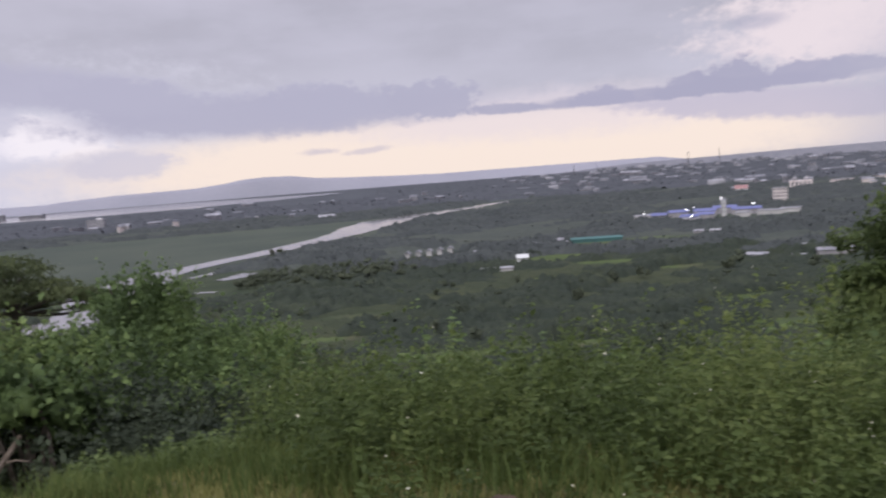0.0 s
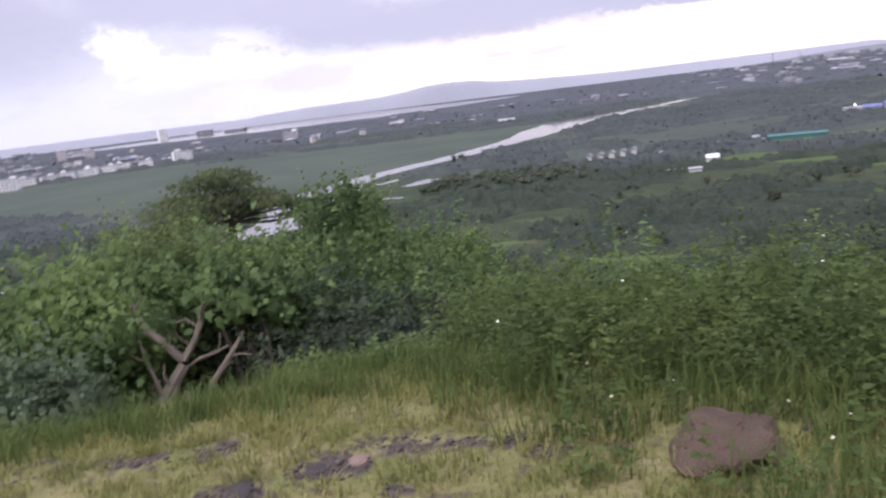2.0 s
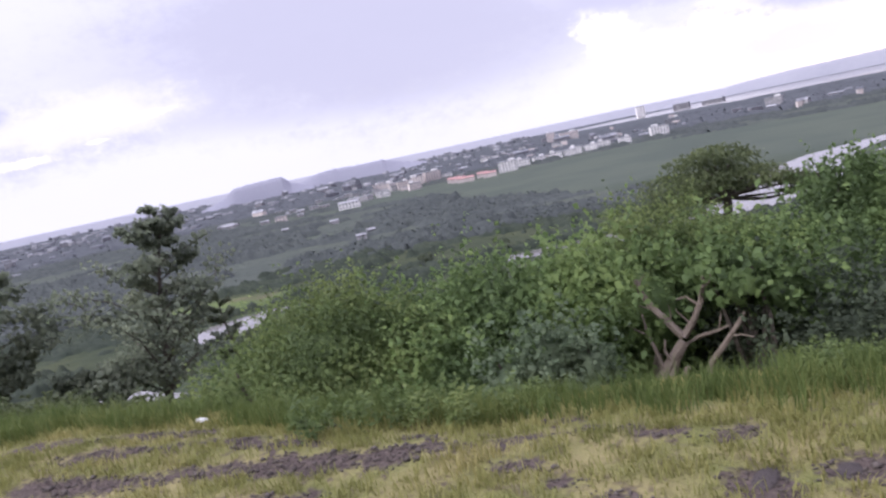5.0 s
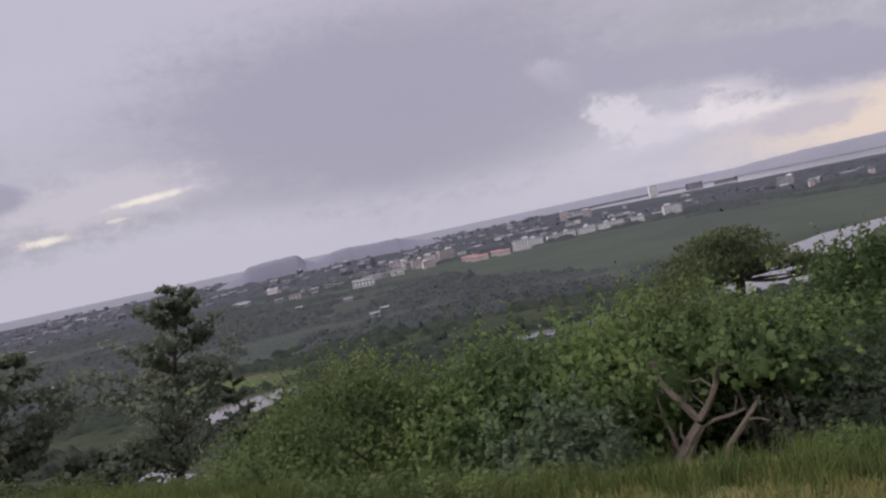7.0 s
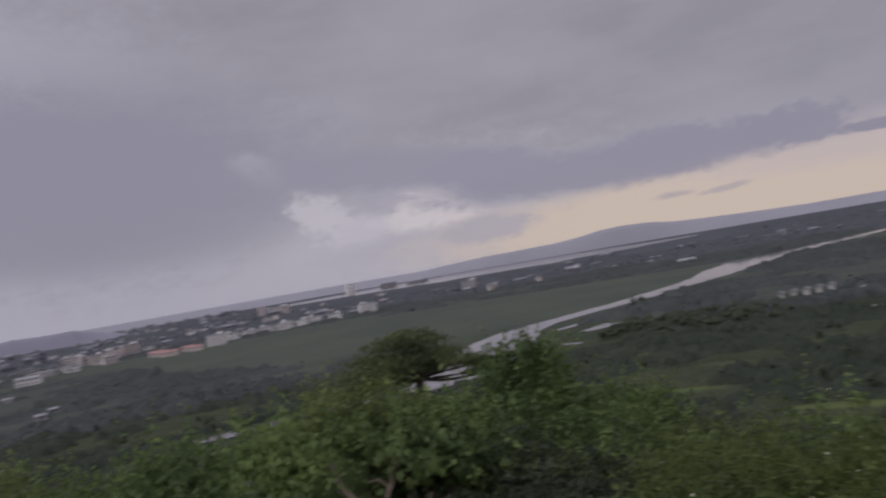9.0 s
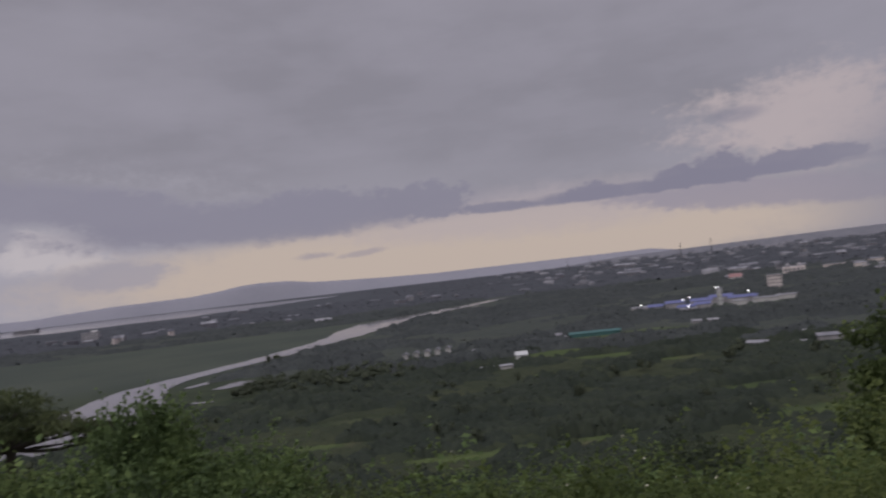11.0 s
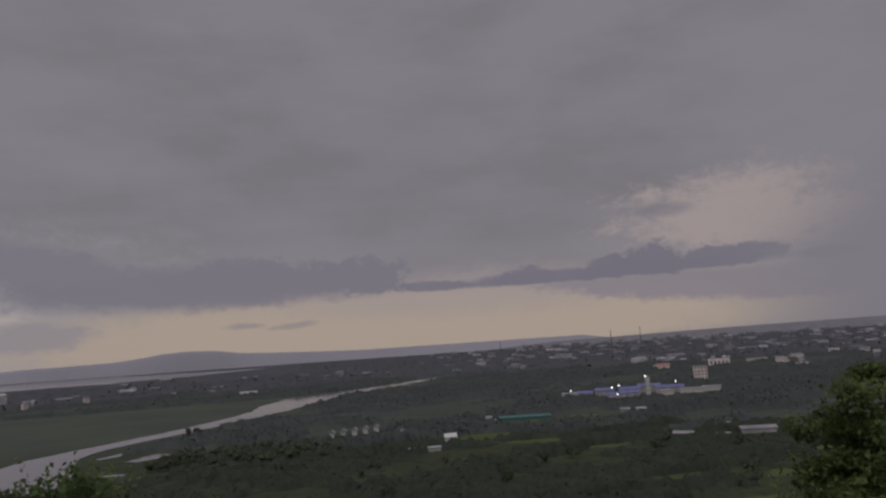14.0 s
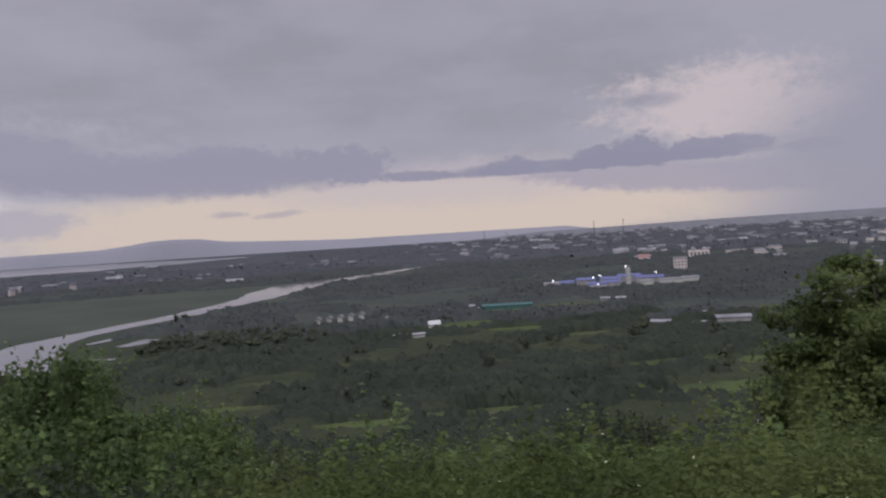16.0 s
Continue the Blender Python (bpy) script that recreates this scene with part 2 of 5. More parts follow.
STONE_GREY = material("grey_stone", [(0.0396, 0.033, 0.033), (0.0792, 0.0647, 0.0647)], 9.0, 0.9, bump=0.7)
GRAVEL = material("dark_gravel", [(0.048, 0.04, 0.036), (0.07, 0.058, 0.052), (0.10, 0.084, 0.076)], 3.0, 0.9, by="leaf")
LITTER = material("white_plastic", [(0.45, 0.46, 0.46), (0.58, 0.59, 0.59)], 20.0, 0.5)
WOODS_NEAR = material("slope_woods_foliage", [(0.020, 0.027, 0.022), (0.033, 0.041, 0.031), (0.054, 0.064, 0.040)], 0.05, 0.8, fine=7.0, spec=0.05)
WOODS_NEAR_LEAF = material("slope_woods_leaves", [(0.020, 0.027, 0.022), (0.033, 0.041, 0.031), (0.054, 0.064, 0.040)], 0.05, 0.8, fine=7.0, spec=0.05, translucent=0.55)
# Valley woods: some distance haze is mixed into these greens.
WOODS_MID_HAZE = material("haze_tinted_valley_foliage", [(0.040, 0.046, 0.046), (0.054, 0.061, 0.060), (0.072, 0.080, 0.074)], 0.02, 0.85, fine=8.0, spec=0.05)
WOODS_MID_HAZE_LEAF = material("haze_tinted_valley_leaves", [(0.040, 0.046, 0.046), (0.054, 0.061, 0.060), (0.072, 0.080, 0.074)], 0.02, 0.85, fine=8.0, spec=0.05, translucent=0.55)
# Far woods: distance haze is painted into this pale blue-grey.
WOODS_FAR_HAZE = material("haze_tinted_far_foliage", [(0.0623, 0.0669, 0.076), (0.0699, 0.0752, 0.0844), (0.079, 0.0844, 0.0935)], 0.02, 0.9, spec=0.05)
WOODS_FAR_HAZE_LEAF = material("haze_tinted_far_leaves", [(0.0623, 0.0669, 0.076), (0.0699, 0.0752, 0.0844), (0.079, 0.0844, 0.0935)], 0.02, 0.9, spec=0.05, translucent=0.55)
GROVE_LEAF = material("grove_leaves", [(0.06, 0.0735, 0.054), (0.093, 0.109, 0.075), (0.138, 0.156, 0.096)], 0.1, 0.8, translucent=0.5, spec=0.05)
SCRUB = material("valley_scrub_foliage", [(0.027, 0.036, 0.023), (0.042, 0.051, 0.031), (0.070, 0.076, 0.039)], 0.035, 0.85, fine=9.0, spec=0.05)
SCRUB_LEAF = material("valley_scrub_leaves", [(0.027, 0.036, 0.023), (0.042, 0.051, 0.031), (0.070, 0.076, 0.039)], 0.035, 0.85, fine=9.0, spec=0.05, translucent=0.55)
# Far scrub: the valley scrub made paler and bluer, with haze in the colour.
SCRUB_FAR_HAZE = material("haze_tinted_far_scrub", [(0.048, 0.057, 0.052), (0.062, 0.071, 0.062), (0.082, 0.090, 0.070)], 0.016, 0.85, fine=9.0, spec=0.05)
SCRUB_FAR_HAZE_LEAF = material("haze_tinted_far_scrub_leaves", [(0.048, 0.057, 0.052), (0.062, 0.071, 0.062), (0.082, 0.090, 0.070)], 0.016, 0.85, fine=9.0, spec=0.05, translucent=0.55)
# Hill and butte colours have the distance haze painted in.
HILL_HAZE = material("haze_tinted_far_hills", [(0.235, 0.238, 0.275), (0.262, 0.263, 0.30), (0.285, 0.285, 0.322)], 0.004, 1.0, spec=0.0)
BUTTE_HAZE = material("haze_tinted_butte", [(0.20, 0.20, 0.245), (0.24, 0.24, 0.285)], 0.01, 1.0, spec=0.0)
WALL_WHITE = material("white_render", [(0.66, 0.64, 0.64), (0.76, 0.74, 0.74), (0.84, 0.82, 0.81)], 0.15, 0.8, by="object")
WALL_PINK = material("pink_render", [(0.50, 0.44, 0.42), (0.66, 0.59, 0.57)], 0.15, 0.8, by="object")
# Far-town greys: haze over walls, roofs and houses is painted in.
WALL_HAZE = material("haze_tinted_far_walls", [(0.12, 0.122, 0.138), (0.155, 0.155, 0.172), (0.30, 0.295, 0.312)], 0.15, 0.9, by="object", spec=0.05)
ROOF_HAZE = material("haze_tinted_far_roofs", [(0.125, 0.13, 0.15), (0.175, 0.178, 0.2), (0.40, 0.40, 0.43)], 0.1, 0.7, by="object", spec=0.1)
TOWN_HAZE_MIX = material("haze_tinted_far_houses", [(0.105, 0.11, 0.125), (0.15, 0.153, 0.17), (0.32, 0.318, 0.34)], 0.01, 0.9, by="leaf", spec=0.05)
# Haze over the low rise is put into its base colour.
RIDGE_HAZE = material("haze_tinted_rise", [(0.135, 0.14, 0.16), (0.17, 0.172, 0.192), (0.21, 0.21, 0.232)], 0.02, 1.0, spec=0.0)
WALL_PALE = material("pale_walls", [(0.34, 0.335, 0.335), (0.42, 0.41, 0.41), (0.50, 0.49, 0.485)], 0.15, 0.85, by="object")
WALL_DIM = material("weathered_walls", [(0.18, 0.175, 0.19), (0.28, 0.27, 0.285), (0.40, 0.39, 0.40)], 0.15, 0.85, by="object")
ROOF_TIN = material("tin_roofs", [(0.16, 0.16, 0.18), (0.25, 0.25, 0.27), (0.38, 0.38, 0.40)], 0.1, 0.45, by="object", metal=0.2)
ROOF_GREY = material("grey_roof", [(0.17, 0.17, 0.19), (0.28, 0.28, 0.30)], 0.3, 0.7, by="object")
ROOF_RED = material("red_roof", [(0.26, 0.15, 0.15), (0.34, 0.20, 0.19)], 0.3, 0.7, by="object")
ROOF_BLUE = material("blue_roof", [(0.09, 0.105, 0.24), (0.14, 0.155, 0.31)], 0.3, 0.5, by="object")
ROOF_TEAL = material("teal_shade_net", [(0.05, 0.12, 0.12), (0.07, 0.15, 0.145)], 0.3, 0.8)
WINDOW = material("dark_window_glass", [(0.10, 0.105, 0.12), (0.18, 0.185, 0.205)], 0.3, 0.25, by="object", spec=0.5)
CONCRETE = material("pale_concrete", [(0.40, 0.40, 0.40), (0.56, 0.56, 0.55)], 0.4, 0.85)
METAL = material("dark_mast_metal", [(0.10, 0.10, 0.11), (0.16, 0.16, 0.17)], 1.0, 0.5, metal=0.5)

WATER = bpy.data.materials.new("still_water")
WATER.use_nodes = True
wp = WATER.node_tree.nodes["Principled BSDF"]
wp.inputs["Base Color"].default_value = (0.16, 0.15, 0.15, 1)
wp.inputs["Roughness"].default_value = 0.12
wp.inputs["IOR"].default_value = 1.33
wp.inputs["Specular IOR Level"].default_value = 0.8
wt = WATER.node_tree.nodes.new("ShaderNodeTexNoise")
wt.inputs["Scale"].default_value = 0.15
wb = WATER.node_tree.nodes.new("ShaderNodeBump")
wb.inputs["Strength"].default_value, wb.inputs["Distance"].default_value = 0.08, 0.3
wg = WATER.node_tree.nodes.new("ShaderNodeNewGeometry")
WATER.node_tree.links.new(wg.outputs["Position"], wt.inputs["Vector"])
WATER.node_tree.links.new(wt.outputs[0], wb.inputs["Height"])
WATER.node_tree.links.new(wb.outputs[0], wp.inputs["Normal"])

LAMP = bpy.data.materials.new("lit_lamp")
LAMP.use_nodes = True
lp = LAMP.node_tree.nodes["Principled BSDF"]
lp.inputs["Emission Color"].default_value = (1, 0.98, 0.95, 1)
lp.inputs["Emission Strength"].default_value = 6.0

# ---- mesh helpers ----
rng = np.random.default_rng(7)


def mesh_of(name, verts, faces, smooth=False):
    me = bpy.data.meshes.new(name)
    me.from_pydata([tuple(v) for v in verts], [], [tuple(f) for f in faces])
    if smooth:
        me.polygons.foreach_set("use_smooth", [True] * len(me.polygons))
    me.update()
    return me


def tri_mesh(name, verts, tris, normals=None):
    """A mesh of triangles straight from arrays, with soft shading normals where given."""
    verts, tris = np.asarray(verts, np.float32), np.asarray(tris, np.int32)
    if normals is not None:  # each face turns its front the way its normals point
        front = np.cross(verts[tris[:, 1]] - verts[tris[:, 0]], verts[tris[:, 2]] - verts[tris[:, 0]])
        wrong = (front * normals[tris].sum(axis=1)).sum(axis=1) < 0
        tris[wrong] = tris[wrong][:, ::-1]
    me = bpy.data.meshes.new(name)
    me.vertices.add(len(verts))
    me.vertices.foreach_set("co", verts.ravel())
    me.loops.add(len(tris) * 3)
    me.loops.foreach_set("vertex_index", tris.ravel())
    me.polygons.add(len(tris))
    me.polygons.foreach_set("loop_start", np.arange(0, len(tris) * 3, 3, dtype=np.int32))
    me.update(calc_edges=True)
    if normals is not None:
        me.polygons.foreach_set("use_smooth", np.ones(len(tris), bool))
        me.normals_split_custom_set_from_vertices(normals.astype(np.float32))
    return me


def puffed(v, centres, own=0.35, up=0.35, seed=0):
    """Shading normals that point out of a crown, so that it shades as a soft mass; centres: one for each vertex."""
    d = v - centres
    d /= np.linalg.norm(d, axis=1)[:, None] + 1e-6
    g = np.random.default_rng(seed + 900)
    j = np.repeat(g.standard_normal((len(v) // 4, 3)), 4, axis=0)
    d = d + own * j
    d[:, 2] += up
    return d / (np.linalg.norm(d, axis=1)[:, None] + 1e-6)


def part(name, me, mat, parent=None, label=""):
    if isinstance(me, bmesh.types.BMesh):
        bm, me = me, bpy.data.meshes.new(name)
        bm.to_mesh(me)
        bm.free()
    if not me.materials:
        me.materials.append(mat)
    ob = new(name, me)
    if parent is not None:
        ob.parent = parent
    if label:
        ob["label"] = label
    return ob


def thing(name, x, y, z, label, category, group="", kind="", turn=0.0):
    e = new(name)
    e.matrix_basis = pose(x, y, z, 0, 0, turn)
    return tagged(e, label, category, group, kind)


def smooth01(v):
    v = np.clip(v, 0, 1)
    return v * v * (3 - 2 * v)


PLAIN = -60.0
PROFILE_R = [0.0, 3.4, 4.6, 6.2, 9.0, 15.0, 30.0, 70.0, 130.0, 180.0, 240.0, 6000.0]
PROFILE_Z = [0.0, 0.0, -0.22, -0.74, -1.8, -4.6, -12.5, -33.0, -54.0, -59.0, PLAIN, PLAIN]


def wave(x, y, s, seed=0.0):
    """Cheap rolling noise in -1..1."""
    return (np.sin(x * s + seed) * np.cos(y * s * 1.13 + seed * 1.7) + 0.5 * np.sin(x * s * 2.3 - y * s * 1.9 + seed * 3.1) + 0.3 * np.cos(x * s * 4.7 + y * s * 4.1 + seed)) / 1.8


def ground_z(x, y):
    x, y = np.asarray(x, float), np.asarray(y, float)
    r = np.hypot(x, y)
    back = smooth01((-np.cos(np.arctan2(x, y) + 0.45) - 0.15) / 0.6)
    brow = np.interp(np.degrees(np.arctan2(x, y)), [-110, -95, -81, -76, -68, -60, -50, 30], [2.1, 2.0, 1.78, 1.54, 1.3, 1.15, 1.0, 1.0])
    brow = 1 + (brow - 1) * smooth01((60 - r) / 45)
    z = np.interp(r / (1 + 2.2 * back) / brow, PROFILE_R, PROFILE_Z)
    z = z + 0.02 * wave(x, y, 2.1) * smooth01((8 - r) / 6)
    z = z + wave(x, y, 0.11, 2.0) * 0.8 * smooth01((r - 14) / 30) * smooth01((200 - r) / 120)
    return z


def at(az, r):
    """The plan's x and y at an azimuth in degrees (right of north) and a distance from the viewpoint."""
    return 0.3 + r * math.sin(radians(az)), -0.1 + r * math.cos(radians(az))


def leaves(centres, size, spread=0.35, slim=0.45, droop=0.4, up=0.25, long_axis=None, seed=1):
    """Folded leaves, two triangles each, at the centres."""
    g = np.random.default_rng(seed)
    n = len(centres)
    s = size * (1 + spread * g.standard_normal(n).clip(-1.6, 1.6))[:, None]
    d = g.standard_normal((n, 3)) if long_axis is None else long_axis + 0.5 * g.standard_normal((n, 3))
    d[:, 2] = d[:, 2] * 0.6 - droop
    d /= np.linalg.norm(d, axis=1)[:, None] + 1e-9
    u = g.standard_normal((n, 3))
    u[:, 2] += up * 4
    w = np.cross(d, u)
    w /= np.linalg.norm(w, axis=1)[:, None] + 1e-9
    nrm = np.cross(w, d)
    a = centres - d * s * 0.5
    t = centres + d * s * 0.5
    mid = centres - d * s * 0.08
    b = mid + w * s * slim + nrm * s * 0.12
    c = mid - w * s * slim + nrm * s * 0.12
    v = np.stack([a, b, t, c], 1).reshape(-1, 3)
    i = np.arange(n)[:, None] * 4
    f = np.concatenate([i + [0, 1, 2], i + [0, 2, 3]], 1).reshape(-1, 3)
    return v, f


def join(chunks):
    vs, fs, o = [], [], 0
    for v, f in chunks:
        vs.append(v)
        fs.append(f + o)
        o += len(v)
    return np.concatenate(vs), np.concatenate(fs)


ICO = bmesh.new()
bmesh.ops.create_icosphere(ICO, subdivisions=2, radius=1.0)
ICO_V = np.array([v.co[:] for v in ICO.verts])
ICO_F = np.array([[v.index for v in f.verts] for f in ICO.faces])
ICO.free()
ICO = bmesh.new()
bmesh.ops.create_icosphere(ICO, subdivisions=1, radius=1.0)
ICO1_V = np.array([v.co[:] for v in ICO.verts])
ICO1_F = np.array([[v.index for v in f.verts] for f in ICO.faces])
ICO.free()


def cores(c, rx, rz, seed, fine=False, lift_=1.3):
    """The lumpy, close-leaved heart of each crown; the loose leaves stand out from it."""
    g = np.random.default_rng(seed + 77)
    V, F = (ICO_V, ICO_F) if fine else (ICO1_V, ICO1_F)
    n, m = len(c), len(V)
    k = 1 + 0.2 * np.sin(V[None, :, 0] * 4 + np.arange(n)[:, None] * 1.7) * np.cos(V[None, :, 2] * 5 + np.arange(n)[:, None]) + 0.09 * g.standard_normal((n, m))
    v = c[:, None] + V[None] * k[..., None] * np.stack([rx, rx, rz], 1)[:, None]
    nr = np.broadcast_to(V[None] + [0, 0, lift_], v.shape) + 0.15 * g.standard_normal((n, m, 3))
    f = F[None] + (np.arange(n) * m)[:, None, None]
    nr = nr.reshape(-1, 3)
    return v.reshape(-1, 3), f.reshape(-1, 3), nr / np.linalg.norm(nr, axis=1)[:, None]


def lobe_points(c, rad, n, seed, inner=0.55):
    """Points through a lumpy lobe, most near its skin."""
    g = np.random.default_rng(seed)
    d = g.standard_normal((n, 3))
    d /= np.linalg.norm(d, axis=1)[:, None]
    lump = 1 + 0.16 * np.sin(d[:, 0] * 5 + seed) * np.cos(d[:, 1] * 6 + seed * 2) + 0.14 * np.sin(d[:, 2] * 7 + d[:, 0] * 9 + seed) + 0.08 * np.sin(d[:, 1] * 17 + d[:, 2] * 13 + seed)
    k = (inner + (1 - inner) * g.random(n) ** 0.5) * lump
    k *= 1 + 0.06 * g.standard_normal(n)
    return np.asarray(c) + d * k[:, None] * np.asarray(rad)


def limb(bm, pts, radii, sides=7):
    """A tapered, bending tube through the points, closed at both ends."""
    rings = []
    for i, (p, r) in enumerate(zip(pts, radii)):
        p = Vector(p)
        d = (Vector(pts[min(i + 1, len(pts) - 1)]) - Vector(pts[max(i - 1, 0)])).normalized()
        a = d.orthogonal().normalized()
        b = d.cross(a)
        rings.append([bm.verts.new(p + (a * math.cos(k * 2 * math.pi / sides) + b * math.sin(k * 2 * math.pi / sides)) * r * (1 + 0.14 * math.sin(k * 2.4 + i * 1.7))) for k in range(sides)])
    for r0, r1 in zip(rings, rings[1:]):
        for k in range(sides):
            bm.faces.new((r0[k], r0[(k + 1) % sides], r1[(k + 1) % sides], r1[k]))
    bm.faces.new(rings[0][::-1])
    bm.faces.new(rings[-1])


def bezier_limb(bm, p0, p1, r0, r1, bend=0.15, n=7, seed=0, sides=7):
    g = random.Random(seed)
    p0, p1 = Vector(p0), Vector(p1)
    ln = (p1 - p0).length
    off = Vector((g.uniform(-1, 1), g.uniform(-1, 1), g.uniform(-0.4, 1))) * ln * bend
    pts = []
    for i in range(n):
        t = i / (n - 1)
        pts.append(p0.lerp(p1, t) + off * math.sin(math.pi * t) + Vector((g.uniform(-1, 1), g.uniform(-1, 1), g.uniform(-1, 1))) * ln * 0.015 * (0 < i < n - 1))
    limb(bm, pts, [r0 + (r1 - r0) * i / (n - 1) for i in range(n)], sides)
    return pts


# ---- ground: one sheet from the hilltop to the horizon ----
SOIL = [  # x, y, half length, half width, turn: worn dark patches on the hilltop
    (-3.55, 1.66, 0.55, 0.13, 33), (-3.25, 2.0, 0.35, 0.10, 40), (-2.46, 2.13, 0.22, 0.06, 20), (-1.62, 1.80, 0.20, 0.14, 30),
    (-1.36, 2.45, 0.18, 0.07, 25), (-1.06, 2.70, 0.16, 0.09, 20), (-0.95, 2.02, 0.09, 0.20, 10), (-1.43, 2.16, 0.12, 0.05, 20),
    (-2.22, 1.56, 0.20, 0.07, 30), (-0.53, 2.37, 0.20, 0.06, 15), (-0.15, 2.12, 0.22, 0.08, 10), (-3.4, 1.25, 0.35, 0.08, 35),
    (-4.3, 1.22, 0.45, 0.10, 38), (-4.6, 1.7, 0.35, 0.08, 35), (-2.75, 2.45, 0.25, 0.06, 25), (-1.9, 2.75, 0.3, 0.05, 20),
    (-5.6, 1.5, 0.5, 0.12, 30), (-4.2, 1.75, 0.3, 0.07, 30), (-6.3, 0.9, 0.5, 0.12, 35), (-5.0, 0.7, 0.5, 0.14, 30), (-0.75, 2.95, 0.3, 0.06, 10), (-5.3, 1.1, 0.5, 0.10, 40), (-2.9, 0.9, 0.4, 0.1, 30), (-1.2, 1.3, 0.4, 0.12, 20),
]

spots = random.Random(17)
for _ in range(46):
    SOIL.append((spots.uniform(-4.6, 0.9), spots.uniform(1.1, 3.3), spots.uniform(0.05, 0.16), spots.uniform(0.025, 0.06), spots.uniform(0, 45)))


def soil_at(x, y):
    m = np.zeros_like(np.asarray(x, float))
    for a, b, l, w, t in SOIL:
        c, s = math.cos(radians(t)), math.sin(radians(t))
        u, v = ((x - a) * c + (y - b) * s) / l, (-(x - a) * s + (y - b) * c) / w
        q = np.hypot(u, v) + 0.3 * wave(x, y, 11.0, a) + 0.22 * wave(x, y, 31.0, b)
        m = np.maximum(m, smooth01((1.5 - q) / 0.7))
    return m


MEADOWS = [  # x, y, half length, half width, turn: meadows and lawns
    (110, 332, 26, 10, 8), (118, 276, 34, 12, 6), (150, 326, 14, 9, 0), (22, 264, 30, 9, 2), (-18, 262, 16, 6, 0), (20, 512, 45, 16, 5), (45, 528, 20, 10, 0), (100, 600, 60, 18, -4),
    (210, 760, 85, 45, -10), (260, 700, 60, 16, 0), (150, 540, 26, 9, 0), (70, 480, 24, 10, 0),
    (-420, 170, 55, 28, 30), (-560, 130, 60, 14, 20), (-760, 330, 90, 20, 25), (-980, 590, 130, 50, 20), (-1150, 560, 120, 40, 10), (70, 380, 18, 5, 0), (-60, 350, 25, 6, 10), (200, 380, 25, 8, 0),
    (60, 300, 22, 5, 4), (175, 290, 24, 6, 0), (-60, 300, 24, 5, 0), (110, 440, 26, 6, 0), (40, 430, 22, 4, 6),
]


def build_ground():
    nr, na = 240, 640
    rr = np.concatenate([[0.0], 0.25 * (4950 / 0.25) ** (np.arange(nr) / (nr - 1))])
    aa = np.arange(na) * 2 * math.pi / na
    R, A = np.meshgrid(rr[1:], aa, indexing="ij")
    X, Y = R * np.sin(A), R * np.cos(A)
    Z = ground_z(X, Y)
    v = np.concatenate([[[0, 0, 0]], np.stack([X, Y, Z], -1).reshape(-1, 3)])
    i = np.arange(nr - 1)[:, None] * na + np.arange(na)[None] + 1
    j = np.arange(nr - 1)[:, None] * na + (np.arange(na)[None] + 1) % na + 1
    t1 = np.stack([i, j, j + na], -1).reshape(-1, 3)
    t2 = np.stack([i, j + na, i + na], -1).reshape(-1, 3)
    k = np.arange(na)
    t0 = np.stack([np.zeros(na, int), (k + 1) % na + 1, k + 1], -1)
    f = np.concatenate([t0, t1, t2])[:, ::-1]
    me = tri_mesh("ground", v, f)
    me.polygons.foreach_set("use_smooth", [True] * len(me.polygons))
    at_ = me.attributes.new("soil", "FLOAT", "POINT")
    at_.data.foreach_set("value", soil_at(v[:, 0], v[:, 1]).astype(np.float32))
    md_ = me.attributes.new("meadow", "FLOAT", "POINT")
    mv = np.zeros(len(v))
    for a, b, l, w, t in MEADOWS:
        ca, sa = math.cos(radians(t)), math.sin(radians(t))
        uu, vv = ((v[:, 0] - a) * ca + (v[:, 1] - b) * sa) / l, (-(v[:, 0] - a) * sa + (v[:, 1] - b) * ca) / w
        mv = np.maximum(mv, smooth01((1.15 - np.hypot(uu, vv) - 0.2 * wave(v[:, 0], v[:, 1], 0.09, a)) / 0.4))
    md_.data.foreach_set("value", mv.astype(np.float32))
    m = bpy.data.materials.new("ground")
    m.use_nodes = True
    N, L = m.node_tree.nodes, m.node_tree.links
    p = N["Principled BSDF"]
    p.inputs["Roughness"].default_value, p.inputs["Specular IOR Level"].default_value = 0.95, 0.1
    g = N.new("ShaderNodeNewGeometry")

    def tex(scale, lo, hi, detail=6, kind="noise"):
        n = N.new("ShaderNodeTexNoise" if kind == "noise" else "ShaderNodeTexVoronoi")
        n.inputs["Scale"].default_value = scale
        if kind == "noise":
            n.inputs["Detail"].default_value = detail
        L.new(g.outputs["Position"], n.inputs["Vector"])
        r = N.new("ShaderNodeMapRange")
        r.inputs[1].default_value, r.inputs[2].default_value = lo, hi
        L.new(n.outputs[0] if kind == "noise" else n.outputs["Color"], r.inputs[0])
        return r.outputs[0]

    def mix(a, b, f_):
        n = N.new("ShaderNodeMix")
        n.data_type = "RGBA"
        for sock, val in ((0, f_), (6, a), (7, b)):
            if isinstance(val, tuple):
                n.inputs[sock].default_value = (*val, 1)
            elif isinstance(val, float):
                n.inputs[sock].default_value = val
            else:
                L.new(val, n.inputs[sock])
        return n.outputs[2]

    near = mix((0.12, 0.125, 0.045), (0.20, 0.175, 0.085), tex(3.0, 0.35, 0.65))
    near = mix(near, (0.075, 0.055, 0.05), tex(9.0, 0.55, 0.72))
    at_node = N.new("ShaderNodeAttribute")
    at_node.attribute_name = "soil"
